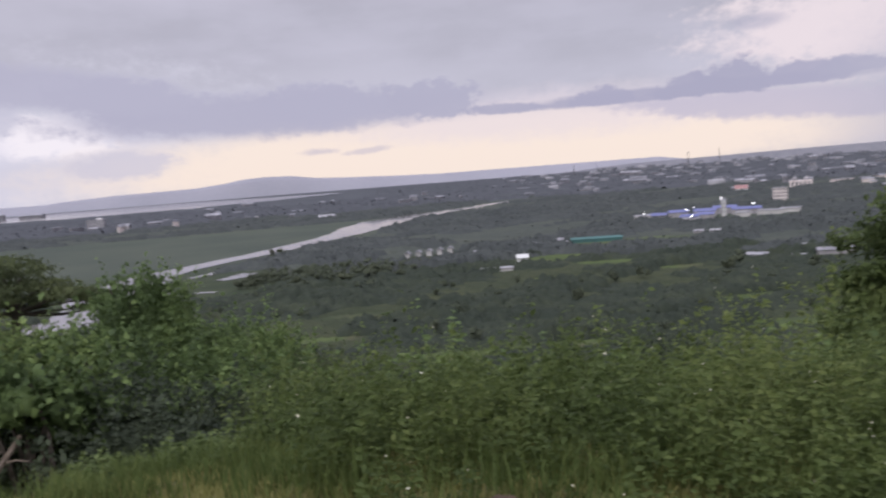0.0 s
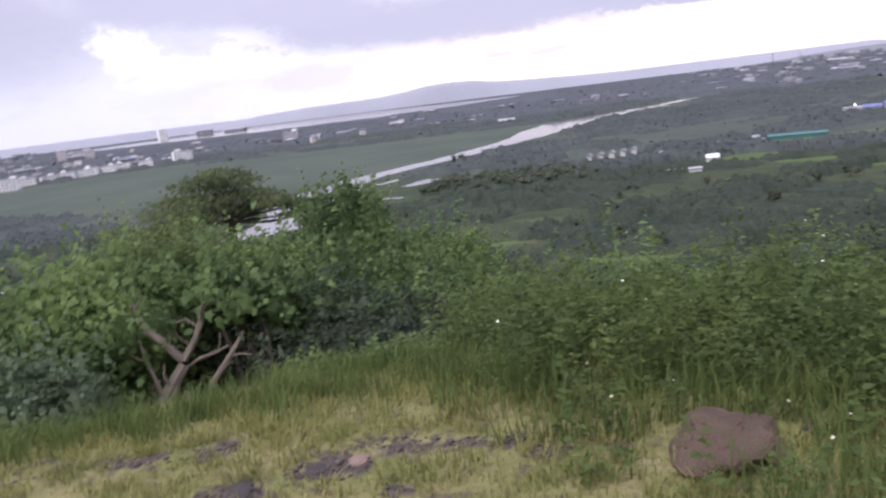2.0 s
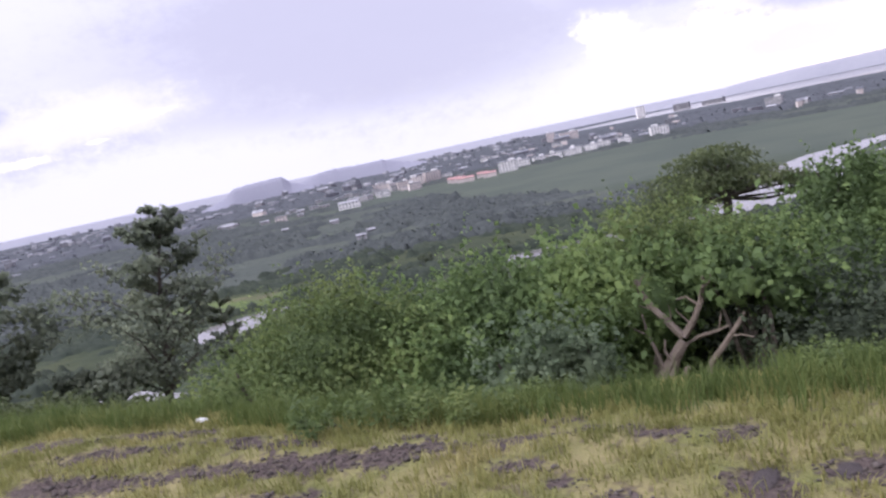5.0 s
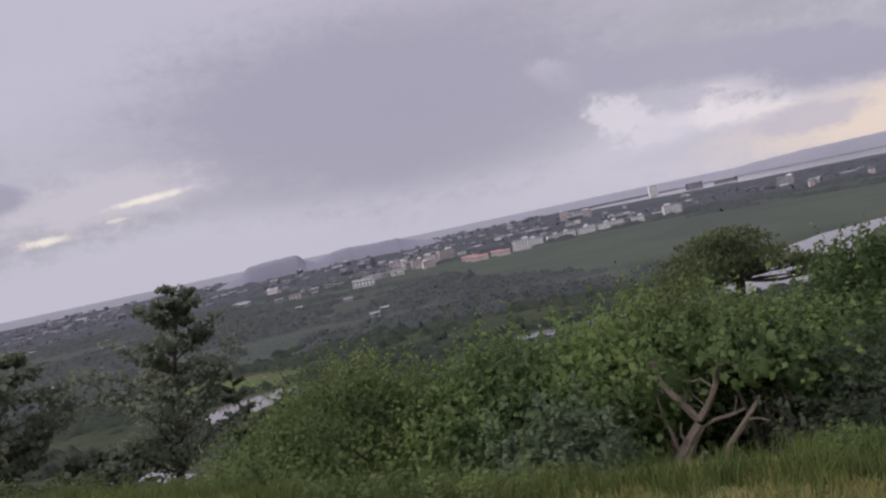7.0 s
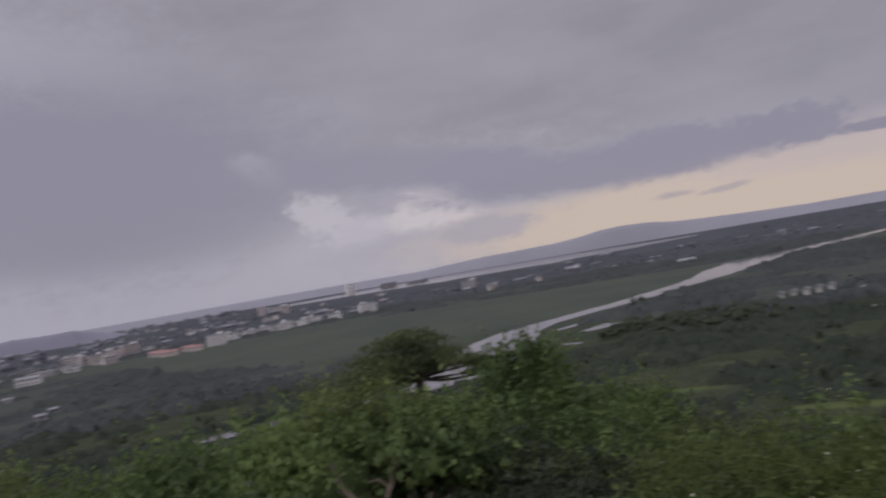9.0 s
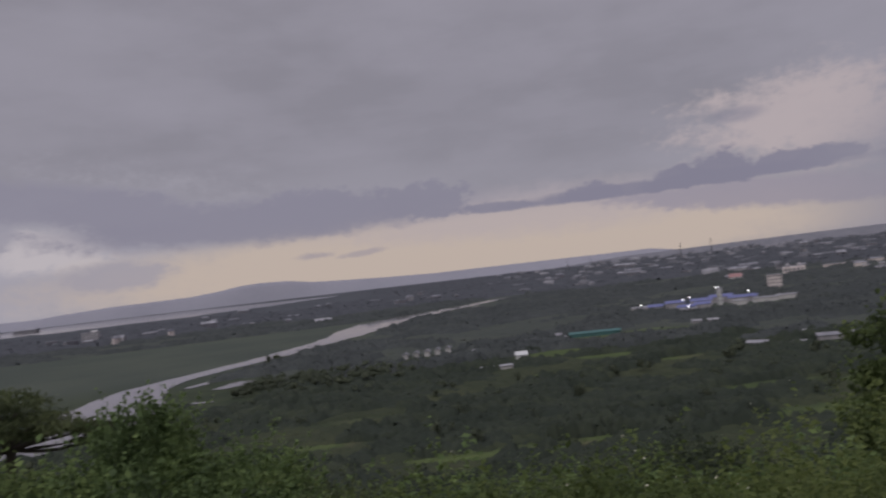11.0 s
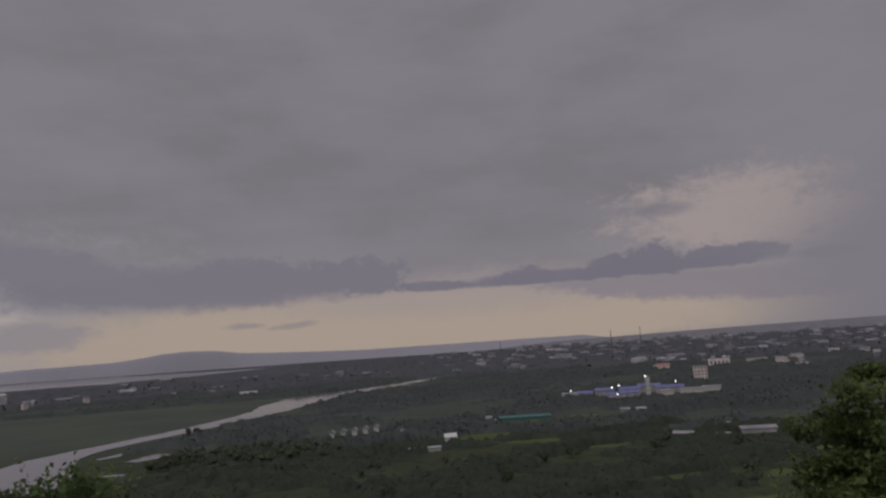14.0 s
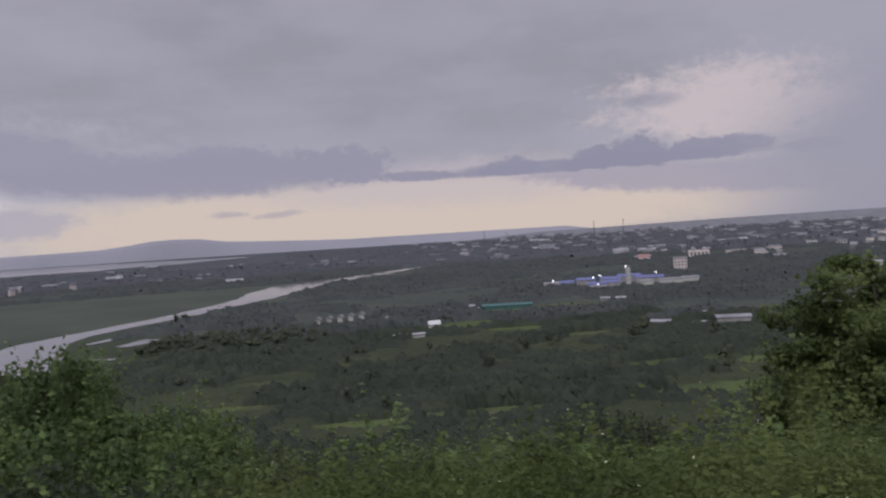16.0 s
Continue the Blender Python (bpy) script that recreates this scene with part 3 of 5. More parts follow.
    edge = N.new("ShaderNodeMath")
    edge.operation = "ADD"
    L.new(at_node.outputs["Fac"], edge.inputs[0])
    gr = tex(22.0, 0.3, 0.7)
    sub = N.new("ShaderNodeMath")
    sub.operation = "MULTIPLY_ADD"
    L.new(gr, sub.inputs[0])
    sub.inputs[1].default_value, sub.inputs[2].default_value = 0.7, -0.35
    L.new(sub.outputs[0], edge.inputs[1])
    cut = N.new("ShaderNodeMapRange")
    cut.inputs[1].default_value, cut.inputs[2].default_value = 0.32, 0.78
    L.new(edge.outputs[0], cut.inputs[0])
    near = mix(near, mix((0.048, 0.037, 0.035), (0.095, 0.075, 0.068), tex(30.0, 0.35, 0.65)), cut.outputs[0])
    scrub = mix((0.034, 0.045, 0.028), (0.046, 0.058, 0.033), tex(0.05, 0.4, 0.62))
    scrub = mix(scrub, (0.06, 0.06, 0.04), tex(0.02, 0.62, 0.75))
    grass = mix((0.06, 0.084, 0.034), (0.086, 0.113, 0.042), tex(0.04, 0.4, 0.6))
    grass = mix(grass, (0.095, 0.085, 0.056), tex(0.03, 0.56, 0.68))
    md = N.new("ShaderNodeAttribute")
    md.attribute_name = "meadow"
    fields = mix(scrub, grass, md.outputs["Fac"])
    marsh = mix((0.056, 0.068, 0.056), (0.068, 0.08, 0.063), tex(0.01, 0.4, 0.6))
    # Town ground: distance haze is put into this bluish colour.
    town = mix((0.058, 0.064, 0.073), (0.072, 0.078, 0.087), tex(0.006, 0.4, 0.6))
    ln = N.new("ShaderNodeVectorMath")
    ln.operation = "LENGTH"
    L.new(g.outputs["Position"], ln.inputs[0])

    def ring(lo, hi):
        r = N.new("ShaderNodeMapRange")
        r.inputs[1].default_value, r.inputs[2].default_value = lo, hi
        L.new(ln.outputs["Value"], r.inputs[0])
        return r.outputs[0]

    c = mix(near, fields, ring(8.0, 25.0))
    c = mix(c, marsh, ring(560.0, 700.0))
    # The haze-toned colour takes over from 1250 m outwards.
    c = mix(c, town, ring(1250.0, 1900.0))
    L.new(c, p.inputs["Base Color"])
    b = N.new("ShaderNodeBump")
    b.inputs["Strength"].default_value, b.inputs["Distance"].default_value = 0.7, 0.03
    L.new(gr, b.inputs["Height"])
    L.new(b.outputs[0], p.inputs["Normal"])
    me.materials.append(m)
    return tagged(new("ground", me), "hilltop of yellow grass and dark soil falling to a flat green valley", "ground", kind="structure")


build_ground()


# ---- water ----
def ribbon(name, line, label, z=PLAIN + 0.35, step=14.0, ragged=0.16):
    """A strip of water along a centre line of (x, y, half width), with uneven banks."""
    pts = np.array(line, float)
    seg = np.hypot(np.diff(pts[:, 0]), np.diff(pts[:, 1]))
    s = np.concatenate([[0], np.cumsum(seg)])
    q = np.linspace(0, s[-1], max(8, int(s[-1] / step)))
    x, y, w = (np.interp(q, s, pts[:, k]) for k in range(3))
    for _ in range(3):
        for a in (x, y, w):
            a[1:-1] = (a[:-2] + 2 * a[1:-1] + a[2:]) / 4
    dx, dy = np.gradient(x), np.gradient(y)
    ln = np.hypot(dx, dy)
    nx, ny = -dy / ln, dx / ln
    wl = w * (1 + ragged * wave(q, q * 0.3, 0.09, 1.0))
    wr = w * (1 + ragged * wave(q, q * 0.4, 0.08, 4.0))
    v = [(x[i] + nx[i] * wl[i], y[i] + ny[i] * wl[i], z) for i in range(len(q))] + [(x[i] - nx[i] * wr[i], y[i] - ny[i] * wr[i], z) for i in range(len(q))]
    n = len(q)
    f = [(i, n + i, n + i + 1, i + 1) for i in range(n - 1)]
    return tagged(part(name, mesh_of(name, v, f), WATER), label, "water", kind="structure")


RIVER = [(-292, 258, 5), (-258, 292, 12), (-206, 350, 20), (-212, 425, 28), (-240, 490, 30), (-254, 565, 20), (-246, 612, 13), (-209, 705, 15), (-181, 810, 17),
         (-164, 880, 21), (-156, 975, 34), (-140, 1090, 40), (-100, 1180, 30), (-62, 1240, 20), (-15, 1330, 15), (38, 1440, 9)]
ribbon("river", RIVER, "pale grey river winding through the green valley floor")
ribbon("side_channel", [(-214, 545, 4), (-200, 578, 6), (-189, 632, 4), (-186, 660, 2)], "narrow pale side channel beside the river", step=6)
ribbon("backwater", [(-183, 520, 6), (-176, 535, 10), (-172, 552, 7)], "small pale pool among marsh by the river", step=4, ragged=0.4)
ribbon("pond", [(-180, 464, 3), (-166, 462, 3)], "small pale pool in the marsh", step=3, ragged=0.4)
ribbon("pond", [(-148, 438, 3), (-130, 434, 3.5)], "small pale pool in the marsh", step=3, ragged=0.4)
ribbon("pond", [(-120, 372, 2.5), (-108, 368, 3)], "small pale pool in the marsh", step=3, ragged=0.4)
ribbon("track", [(-97, 433, 3), (-83, 443, 3.5), (-70, 452, 2)], "pale muddy track beside dark trees", step=4, ragged=0.4)
ribbon("pond", [(-36, 1208, 9), (-2, 1260, 8), (22, 1300, 6)], "pale pools beside the far river bend", ragged=0.5)
ribbon("pond", [(-328, 120, 6), (-338, 140, 17), (-346, 160, 13), (-352, 178, 4)], "pale shallow pool among scrub below the hill", step=5, ragged=0.45)
ribbon("pond", [(-306, 62, 3), (-280, 74, 6), (-252, 84, 4)], "pale shallow pool among scrub below the hill", step=5, ragged=0.45)
ribbon("pond", [(-262, 268, 3), (-252, 285, 6), (-246, 305, 5)], "pale shallow pool glimpsed over the hedge", step=5, ragged=0.4)
ribbon("lake", [(-2550, 2800, 80), (-2278, 2950, 350), (-1850, 3250, 700), (-1386, 3450, 780), (-1020, 3600, 480), (-706, 3750, 60)], "distant silver strip of lake at the horizon", step=60)

# ---- distant hills ----
def ridge(name, knots, r, mat, label, depth=120, base=PLAIN - 2, steps=160, rough=2.0):
    """A long hill with a sloping face; knots of (azimuth, crest height)."""
    az = np.linspace(knots[0][0], knots[-1][0], steps)
    h = np.interp(az, [k[0] for k in knots], [k[1] for k in knots])
    h = h + rough * wave(az, az * 0, 3.1, 1.0) + rough * 0.6 * wave(az, az * 0, 11.0, 2.0)
    h[0], h[-1] = base, base
    rows = []
    for f, k in ((1.0, 0.0), (1.006, 0.35), (1.014, 0.75), (1.02, 1.0), (1.035, 0.9), (1.06, 0.0)):
        rows.append([(r * f * math.sin(radians(a)), r * f * math.cos(radians(a)), base + (hh - base) * k) for a, hh in zip(az, h)])
    v = [p for row in rows for p in row]
    n = len(az)
    fc = [(j * n + i, j * n + i + 1, (j + 1) * n + i + 1, (j + 1) * n + i) for j in range(len(rows) - 1) for i in range(n - 1)]
    return tagged(part(name, mesh_of(name, v, fc, True), mat), label, "hill", kind="structure")


ridge("hill_1", [(-34, -45), (-29, -6), (-26, 8), (-20.5, 15), (-18.6, 30), (-17.3, 46), (-15.8, 52), (-14.0, 47), (-12.2, 24), (-10.5, 16), (-7.1, 3), (-3, -8), (2, -14), (8, -20)], 4760, HILL_HAZE, "long low hill across the lake, haze painted into its blue-grey", rough=1.0)
ridge("hill_2", [(-67.5, -60), (-65.4, -26), (-64.6, 3), (-63.4, 8), (-61.2, 11), (-60.7, -14), (-60.2, -24), (-59, -50)], 2900, BUTTE_HAZE, "flat-topped wooded butte beyond the town", rough=1.2)
ridge("hill_3", [(-62, -60), (-60.2, -28), (-58.6, -6), (-57.6, -1), (-55.7, -6), (-54, -5), (-53.2, -18), (-52.0, -34), (-50, -55)], 3100, BUTTE_HAZE, "low wooded ridge beyond the town", rough=1.5)
# Two added backdrop strips fill the horizon gap; haze is in their colour.
ridge("hill_4", [(-130, -30), (-90, -20), (-66, -14), (-50, -16), (-38, -12), (-25, -14), (-10, -8), (0, -6), (12, -6), (16, -60)], 4840, HILL_HAZE, "backdrop rim of land along the horizon, painted in haze colour", rough=1.2, steps=400)
ridge("hill_5", [(4, -62), (10, -34), (16, -26), (22, -18), (30, -12), (45, -12), (90, -14)], 4700, RIDGE_HAZE, "low rise beyond the town, haze painted into its grey", rough=1.2, steps=300)


# ---- buildings of the valley ----
def box_mesh(name, w, d, h, z0=0.0, bevel=0.0):
    bm = bmesh.new()
    bmesh.ops.create_cube(bm, size=1)
    bmesh.ops.scale(bm, vec=(w, d, h), verts=bm.verts)
    bmesh.ops.translate(bm, vec=(0, 0, z0 + h / 2), verts=bm.verts)
    if bevel:
        bmesh.ops.bevel(bm, geom=bm.edges[:], offset=bevel, segments=1, affect="EDGES")
    me = bpy.data.meshes.new(name)
    bm.to_mesh(me)
    bm.free()
    return me


def gable_mesh(name, w, d, z, rise, over=0.5):
    w2, d2 = w / 2 + over, d / 2 + over
    v = [(-w2, -d2, z - 0.15), (w2, -d2, z - 0.15), (w2, d2, z - 0.15), (-w2, d2, z - 0.15), (-w2, -d2, z + 0.05), (w2, -d2, z + 0.05), (w2, d2, z + 0.05), (-w2, d2, z + 0.05), (-w2, 0, z + rise), (w2, 0, z + rise)]
    f = [(3, 2, 1, 0), (0, 1, 5, 4), (2, 3, 7, 6), (4, 5, 9, 8), (6, 7, 8, 9), (1, 2, 6, 9, 5), (3, 0, 4, 8, 7)]
    return mesh_of(name, v, f)


WIN = {}


def house(name, x, y, w, d, h, label, category="house", wall=None, roof=None, rise=0.0, turn=None, storeys=0, bays=0, z=PLAIN, group=""):
    """A building: wall, roof (flat with a parapet, or gabled) and, where asked, its windows on the side that faces the hill."""
    if turn is None:
        turn = math.degrees(math.atan2(-x, y)) + random.uniform(-18, 18)
    e = thing(name, x, y, z, label, category, group, turn=turn)
    part("wall", box_mesh("wall", w, d, h + 0.4, -0.4), wall or WALL_WHITE, e)
    if rise:
        part("roof", gable_mesh("roof", w, d, h, rise), roof or ROOF_TIN, e)
    else:
        part("roof", box_mesh("roof", w + 0.5, d + 0.5, 0.7, h - 0.2, 0.1), roof or ROOF_GREY, e)
    if storeys:
        sh, bw = h / storeys, w / bays
        key = (round(bw * 0.55, 1), round(sh * 0.5, 1))
        if key not in WIN:
            WIN[key] = box_mesh("window", key[0], 0.24, key[1], 0, 0.04)
        for s in range(storeys):
            for b in range(bays):
                o = part("window", WIN[key], WINDOW, e)
                o.location = (-w / 2 + (b + 0.5) * bw, -d / 2 - 0.06, s * sh + sh * 0.3)
    return e


random.seed(11)
for i, (x, y, w, h, wm) in enumerate([
        (-892, 885, 34, 20, 0), (-912, 940, 26, 15, 0), (-898, 965, 24, 13, 0), (-880, 985, 26, 15, 0), (-872, 1012, 24, 14, 0), (-882, 1040, 24, 16, 0), (-868, 1062, 24, 14, 0),
        (-858, 1085, 26, 15, 0), (-818, 1090, 24, 15, 0), (-767, 1116, 34, 24, 0), (-746, 1465, 36, 26, 2),
        (-1235, 880, 26, 17, 1), (-1190, 862, 24, 18, 1), (-1150, 850, 24, 17, 1), (-1112, 842, 24, 18, 1), (-1080, 850, 26, 22, 1), (-1076, 880, 34, 26, 1),
        (-1030, 802, 24, 14, 1), (-1500, 1750, 60, 30, 1), (-1560, 1740, 26, 38, 1)]):
    w, h = w * 0.85, h * 0.82
    flat_block = house("apartment_block", x, y, w, w * 0.55, h, ("white", "pale pink", "grey")[wm] + " flat-roofed apartment block in the valley town", "building",
          (WALL_WHITE, WALL_PINK, WALL_DIM)[wm], storeys=max(3, round(h / 3.6)), bays=max(4, round(w / 4.5)), group="apartment blocks by the fields")
    part("stairwell", box_mesh("stairwell", w * 0.3, w * 0.3, 3.2, h, 0.1), WALL_WHITE, flat_block).location.x = w * 0.22 * (-1) ** i
for x, y, w in [(-900, 800, 26), (-935, 815, 22), (-880, 832, 20), (-965, 832, 20), (-915, 850, 18)]:
    house("school_block", x, y, w, 12, 6, "long low pink-walled block with red roof", "building", WALL_PINK, ROOF_RED, rise=2.5, turn=48, group="red-roofed blocks")
house("white_hall", -973, 633, 30, 14, 9, "white hall with pale roof beside a field", "building", WALL_WHITE, ROOF_TIN, rise=2.5, storeys=2, bays=6)
for x, y, w in [(-1256, 572, 34), (-1290, 585, 24), (-1225, 560, 18), (-1164, 646, 22), (-1180, 660, 30), (-1100, 560, 14), (-1060, 600, 10), (-537, 354, 8), (-560, 380, 7), (-760, 470, 10), (-820, 440, 8), (-641, 129, 9), (-900, 260, 10)]:
    house("shed", x, y, w, w * 0.4, 4.5, "low pale shed with tin roof among fields", "shed", WALL_DIM, ROOF_TIN, rise=1.4, group="sheds in the fields")
random.seed(29)
for lo, hi, r0, r1, n in [(-62, -56, 1180, 1500, 10), (-57, -48, 1280, 1900, 20), (-50, -41, 1350, 2300, 26), (-42, -33, 1500, 2600, 14), (28, 36, 1150, 2200, 16)]:
    for _ in range(n):
        a, r = random.uniform(lo, hi), random.uniform(r0, r1)
        x, y = at(a, r)
        w, h = random.uniform(9, 17), random.uniform(5, 11)
        house("white_house", x, y, w, w * 0.6, h, "small white flat-roofed house among the town's trees", "house", random.choice((WALL_WHITE, WALL_PALE, WALL_PINK, WALL_PALE)), ROOF_GREY, storeys=2 if r < 1500 else 0, bays=3, group="white houses of the town")
house("tower_block", -2170, 3040, 36, 24, 48, "tall grey tower block on the far town skyline", "building", WALL_WHITE, ROOF_HAZE, storeys=8, bays=4)
house("hotel", -2060, 3200, 70, 40, 22, "broad building in the far town, haze painted into its grey", "building", WALL_HAZE, ROOF_HAZE, rise=4)
house("arena", -1900, 3200, 90, 50, 12, "wide roof in the far town, haze painted into its pale grey", "building", WALL_HAZE, ROOF_HAZE, rise=5)
house("pink_house", 328, 917, 15, 11, 15, "pink four-storey house beside dark trees", "house", WALL_PINK, ROOF_GREY, storeys=4, bays=4)
house("red_roofed_house", 364, 1170, 17, 14, 5, "house with steep bright red roof", "house", WALL_WHITE, ROOF_RED, rise=5, turn=-17)
house("river_hall", -262, 1262, 26, 14, 5, "white hall with long tin roof near the river", "building", WALL_PALE, ROOF_TIN, rise=3)
house("long_shed", 190, 449, 19, 7, 2.6, "long shed with pale tin roof", "shed", WALL_DIM, ROOF_TIN, rise=1.4, turn=-12)
house("shed", 149, 453, 11, 6, 2.2, "small shed with pale tin roof among trees", "shed", WALL_DIM, ROOF_TIN, rise=1.2)
for x, y in [(184, 479), (165, 435), (169, 608), (158, 612), (53, 596), (30, 600)]:
    house("hut", x, y, 7, 4.5, 2.4, "small hut with grey tin roof", "hut", WALL_DIM, ROOF_TIN, rise=1.0, group="huts among the trees")
for i in range(5):
    house("cabin", -62 + i * 7.6, 577 + i * 5.0, 3.7, 3.7, 3.8, "small white gabled cabin in a row by the woods", "cabin", WALL_PALE, ROOF_TIN, rise=1.8, turn=80, storeys=1, bays=1, group="row of white cabins")
house("white_house", -8, 538, 8, 6, 5.0, "small white house with pale roof on a lawn", "house", WALL_PALE, ROOF_TIN, rise=1.8, storeys=1, bays=3)
house("domed_tent", 19, 507, 7, 6, 3.2, "white rounded tent on a lawn", "tent", LITTER, LITTER, rise=2.2)
for x, y in [(8, 471), (-3, 469)]:
    house("hut", x, y, 7, 4, 2, "low white hut at a lawn's edge", "hut", WALL_PALE, ROOF_TIN, rise=0.8, group="huts on the lawn")
house("brick_hut", 52, 600, 4, 4, 4, "small brown hut beside a green shade net", "hut", WALL_DIM, ROOF_GREY, rise=1.5)
house("shade_house", 80, 610, 38, 14, 2.6, "long shade house under teal netting", "greenhouse", ROOF_TEAL, ROOF_TEAL, rise=1.0, turn=-6)

# the lit compound with its blue roofs, tower and lamps
for x, y, w, d, h in [(163, 777, 14, 12, 4), (184, 786, 18, 12, 5), (206, 774, 20, 14, 5.5), (244, 770, 26, 12, 5), (182, 735, 16, 10, 4), (230, 792, 22, 12, 6), (200, 748, 14, 9, 4)]:
    house("blue_roofed_hall", x, y, w, d, h, "industrial hall with blue sheet roof", "building", WALL_DIM, ROOF_BLUE, rise=2.2, turn=-16, group="blue-roofed halls")
for x, y, w in [(177, 712, 15), (258, 748, 22), (280, 755, 18), (150, 788, 16), (232, 742, 12)]:
    house("store", x, y, w, 9, 4, "pale store with flat tin roof in the compound", "building", WALL_PALE, ROOF_TIN, rise=0.8, turn=-14, group="stores of the compound")
silo = thing("silo_tower", 220, 761, PLAIN, "tall round white silo tower with a lamp on top", "silo")
bm = bmesh.new()
bmesh.ops.create_cone(bm, segments=20, radius1=2.5, radius2=2.4, depth=15.5, cap_ends=True, matrix=Matrix.Translation((0, 0, 7.75)))
part("shaft", bm, CONCRETE, silo)
bm = bmesh.new()
bmesh.ops.create_cone(bm, segments=20, radius1=2.7, radius2=0.8, depth=1.8, cap_ends=True, matrix=Matrix.Translation((0, 0, 16.4)))
part("cap", bm, ROOF_TIN, silo)
for k in range(3):
    bm = bmesh.new()
    bmesh.ops.create_cone(bm, segments=20, radius1=2.62, radius2=2.62, depth=0.4, cap_ends=True, matrix=Matrix.Translation((0, 0, 4 + 4 * k)))
    part("band", bm, ROOF_GREY, silo)


def lamp(x, y, h):
    e = thing("floodlight", x, y, PLAIN, "lit floodlight on a thin mast in the compound", "lamp", "floodlights of the compound")
    bm = bmesh.new()
    bmesh.ops.create_cone(bm, segments=8, radius1=0.22, radius2=0.12, depth=h, cap_ends=True, matrix=Matrix.Translation((0, 0, h / 2)))
    part("mast", bm, METAL, e)
    bm = bmesh.new()
    bmesh.ops.create_icosphere(bm, subdivisions=1, radius=0.62, matrix=Matrix.Translation((0, 0, h + 0.4)) @ Matrix.Diagonal((1, 0.7, 0.8, 1)))
    part("lamp_head", bm, LAMP, e, "glowing white lamp head")


for x, y, h in [(150, 783, 6), (189, 776, 7), (198, 785, 8), (176, 704, 6), (247, 760, 10), (217, 757, 17)]:
    lamp(x, y, h)

church = thing("domed_church", 453, 1183, PLAIN, "white church with two rounded domes in the town", "church", turn=-20)
part("wall", box_mesh("wall", 30, 18, 10), WALL_PINK, church)
for k in (-1, 1):
    bm = bmesh.new()
    bmesh.ops.create_uvsphere(bm, u_segments=14, v_segments=8, radius=3.8, matrix=Matrix.Translation((k * 8, 0, 11.5)))
    part("dome", bm, WALL_DIM, church)
    bm = bmesh.new()
    bmesh.ops.create_cone(bm, segments=8, radius1=0.5, radius2=0.1, depth=5, cap_ends=True, matrix=Matrix.Translation((k * 8, 0, 17)))
    part("finial", bm, METAL, church)
for k in range(5):
    o = part("window", box_mesh("window", 3, 0.3, 5, 3, 0.05), WINDOW, church)
    o.location = (-11 + k * 5.5, -9.1, 0)


def mast(x, y, h):
    e = thing("radio_mast", x, y, PLAIN, "thin dark radio mast far off", "mast", "masts on the skyline")
    bm = bmesh.new()
    bmesh.ops.create_cone(bm, segments=6, radius1=2.2, radius2=0.8, depth=h, cap_ends=True, matrix=Matrix.Translation((0, 0, h / 2)))
    part("pole", bm, METAL, e)
    bm = bmesh.new()
    bmesh.ops.create_cone(bm, segments=6, radius1=1.8, radius2=1.8, depth=h * 0.08, cap_ends=True, matrix=Matrix.Translation((0, 0, h * 0.96)))
    part("antenna", bm, METAL, e)


mast(720, 2900, 66)
mast(930, 3250, 72)
mast(355, 3300, 50)

# scattered houses of the far town
random.seed(23)
for lo, hi, r0, r1, n, scale in [(-80, -62, 1300, 3600, 32, 1.1), (-64, -40, 1250, 3800, 62, 1.35), (-40, -22, 1400, 2300, 28, 1.1), (-20, -1, 1400, 2300, 18, 1.0), (0, 14, 1450, 3800, 34, 1.4), (14, 24, 1250, 3600, 24, 1.2), (23, 36, 1050, 3300, 70, 1.1), (30, 46, 800, 3000, 24, 1.1)]:
    for _ in range(n):
        a, r = random.uniform(lo, hi), math.sqrt(random.uniform(r0 * r0, r1 * r1) if random.random() < 0.35 else random.uniform(r0 * r0, (0.45 * r0 + 0.55 * r1) ** 2))
        x, y = at(a, r)
        w = random.choice((9, 12, 16, 22, 30)) * scale * (0.7 + 0.3 * r / 2000)
        h = random.choice((4, 5, 6, 8, 12)) * (0.8 + 0.3 * r / 2000)
        flat = random.random() < 0.3
        # Farther houses take the wall and roof colours with haze painted in.
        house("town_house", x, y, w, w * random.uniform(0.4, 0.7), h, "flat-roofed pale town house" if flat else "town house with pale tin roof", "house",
              WALL_HAZE if r > 1500 else random.choice((WALL_DIM, WALL_HAZE, WALL_PINK)), ROOF_HAZE if r > 1300 else ROOF_TIN, rise=0 if flat else h * 0.35, group="houses of the far town", turn=math.degrees(math.atan2(-x, y)) + random.uniform(-40, 40))

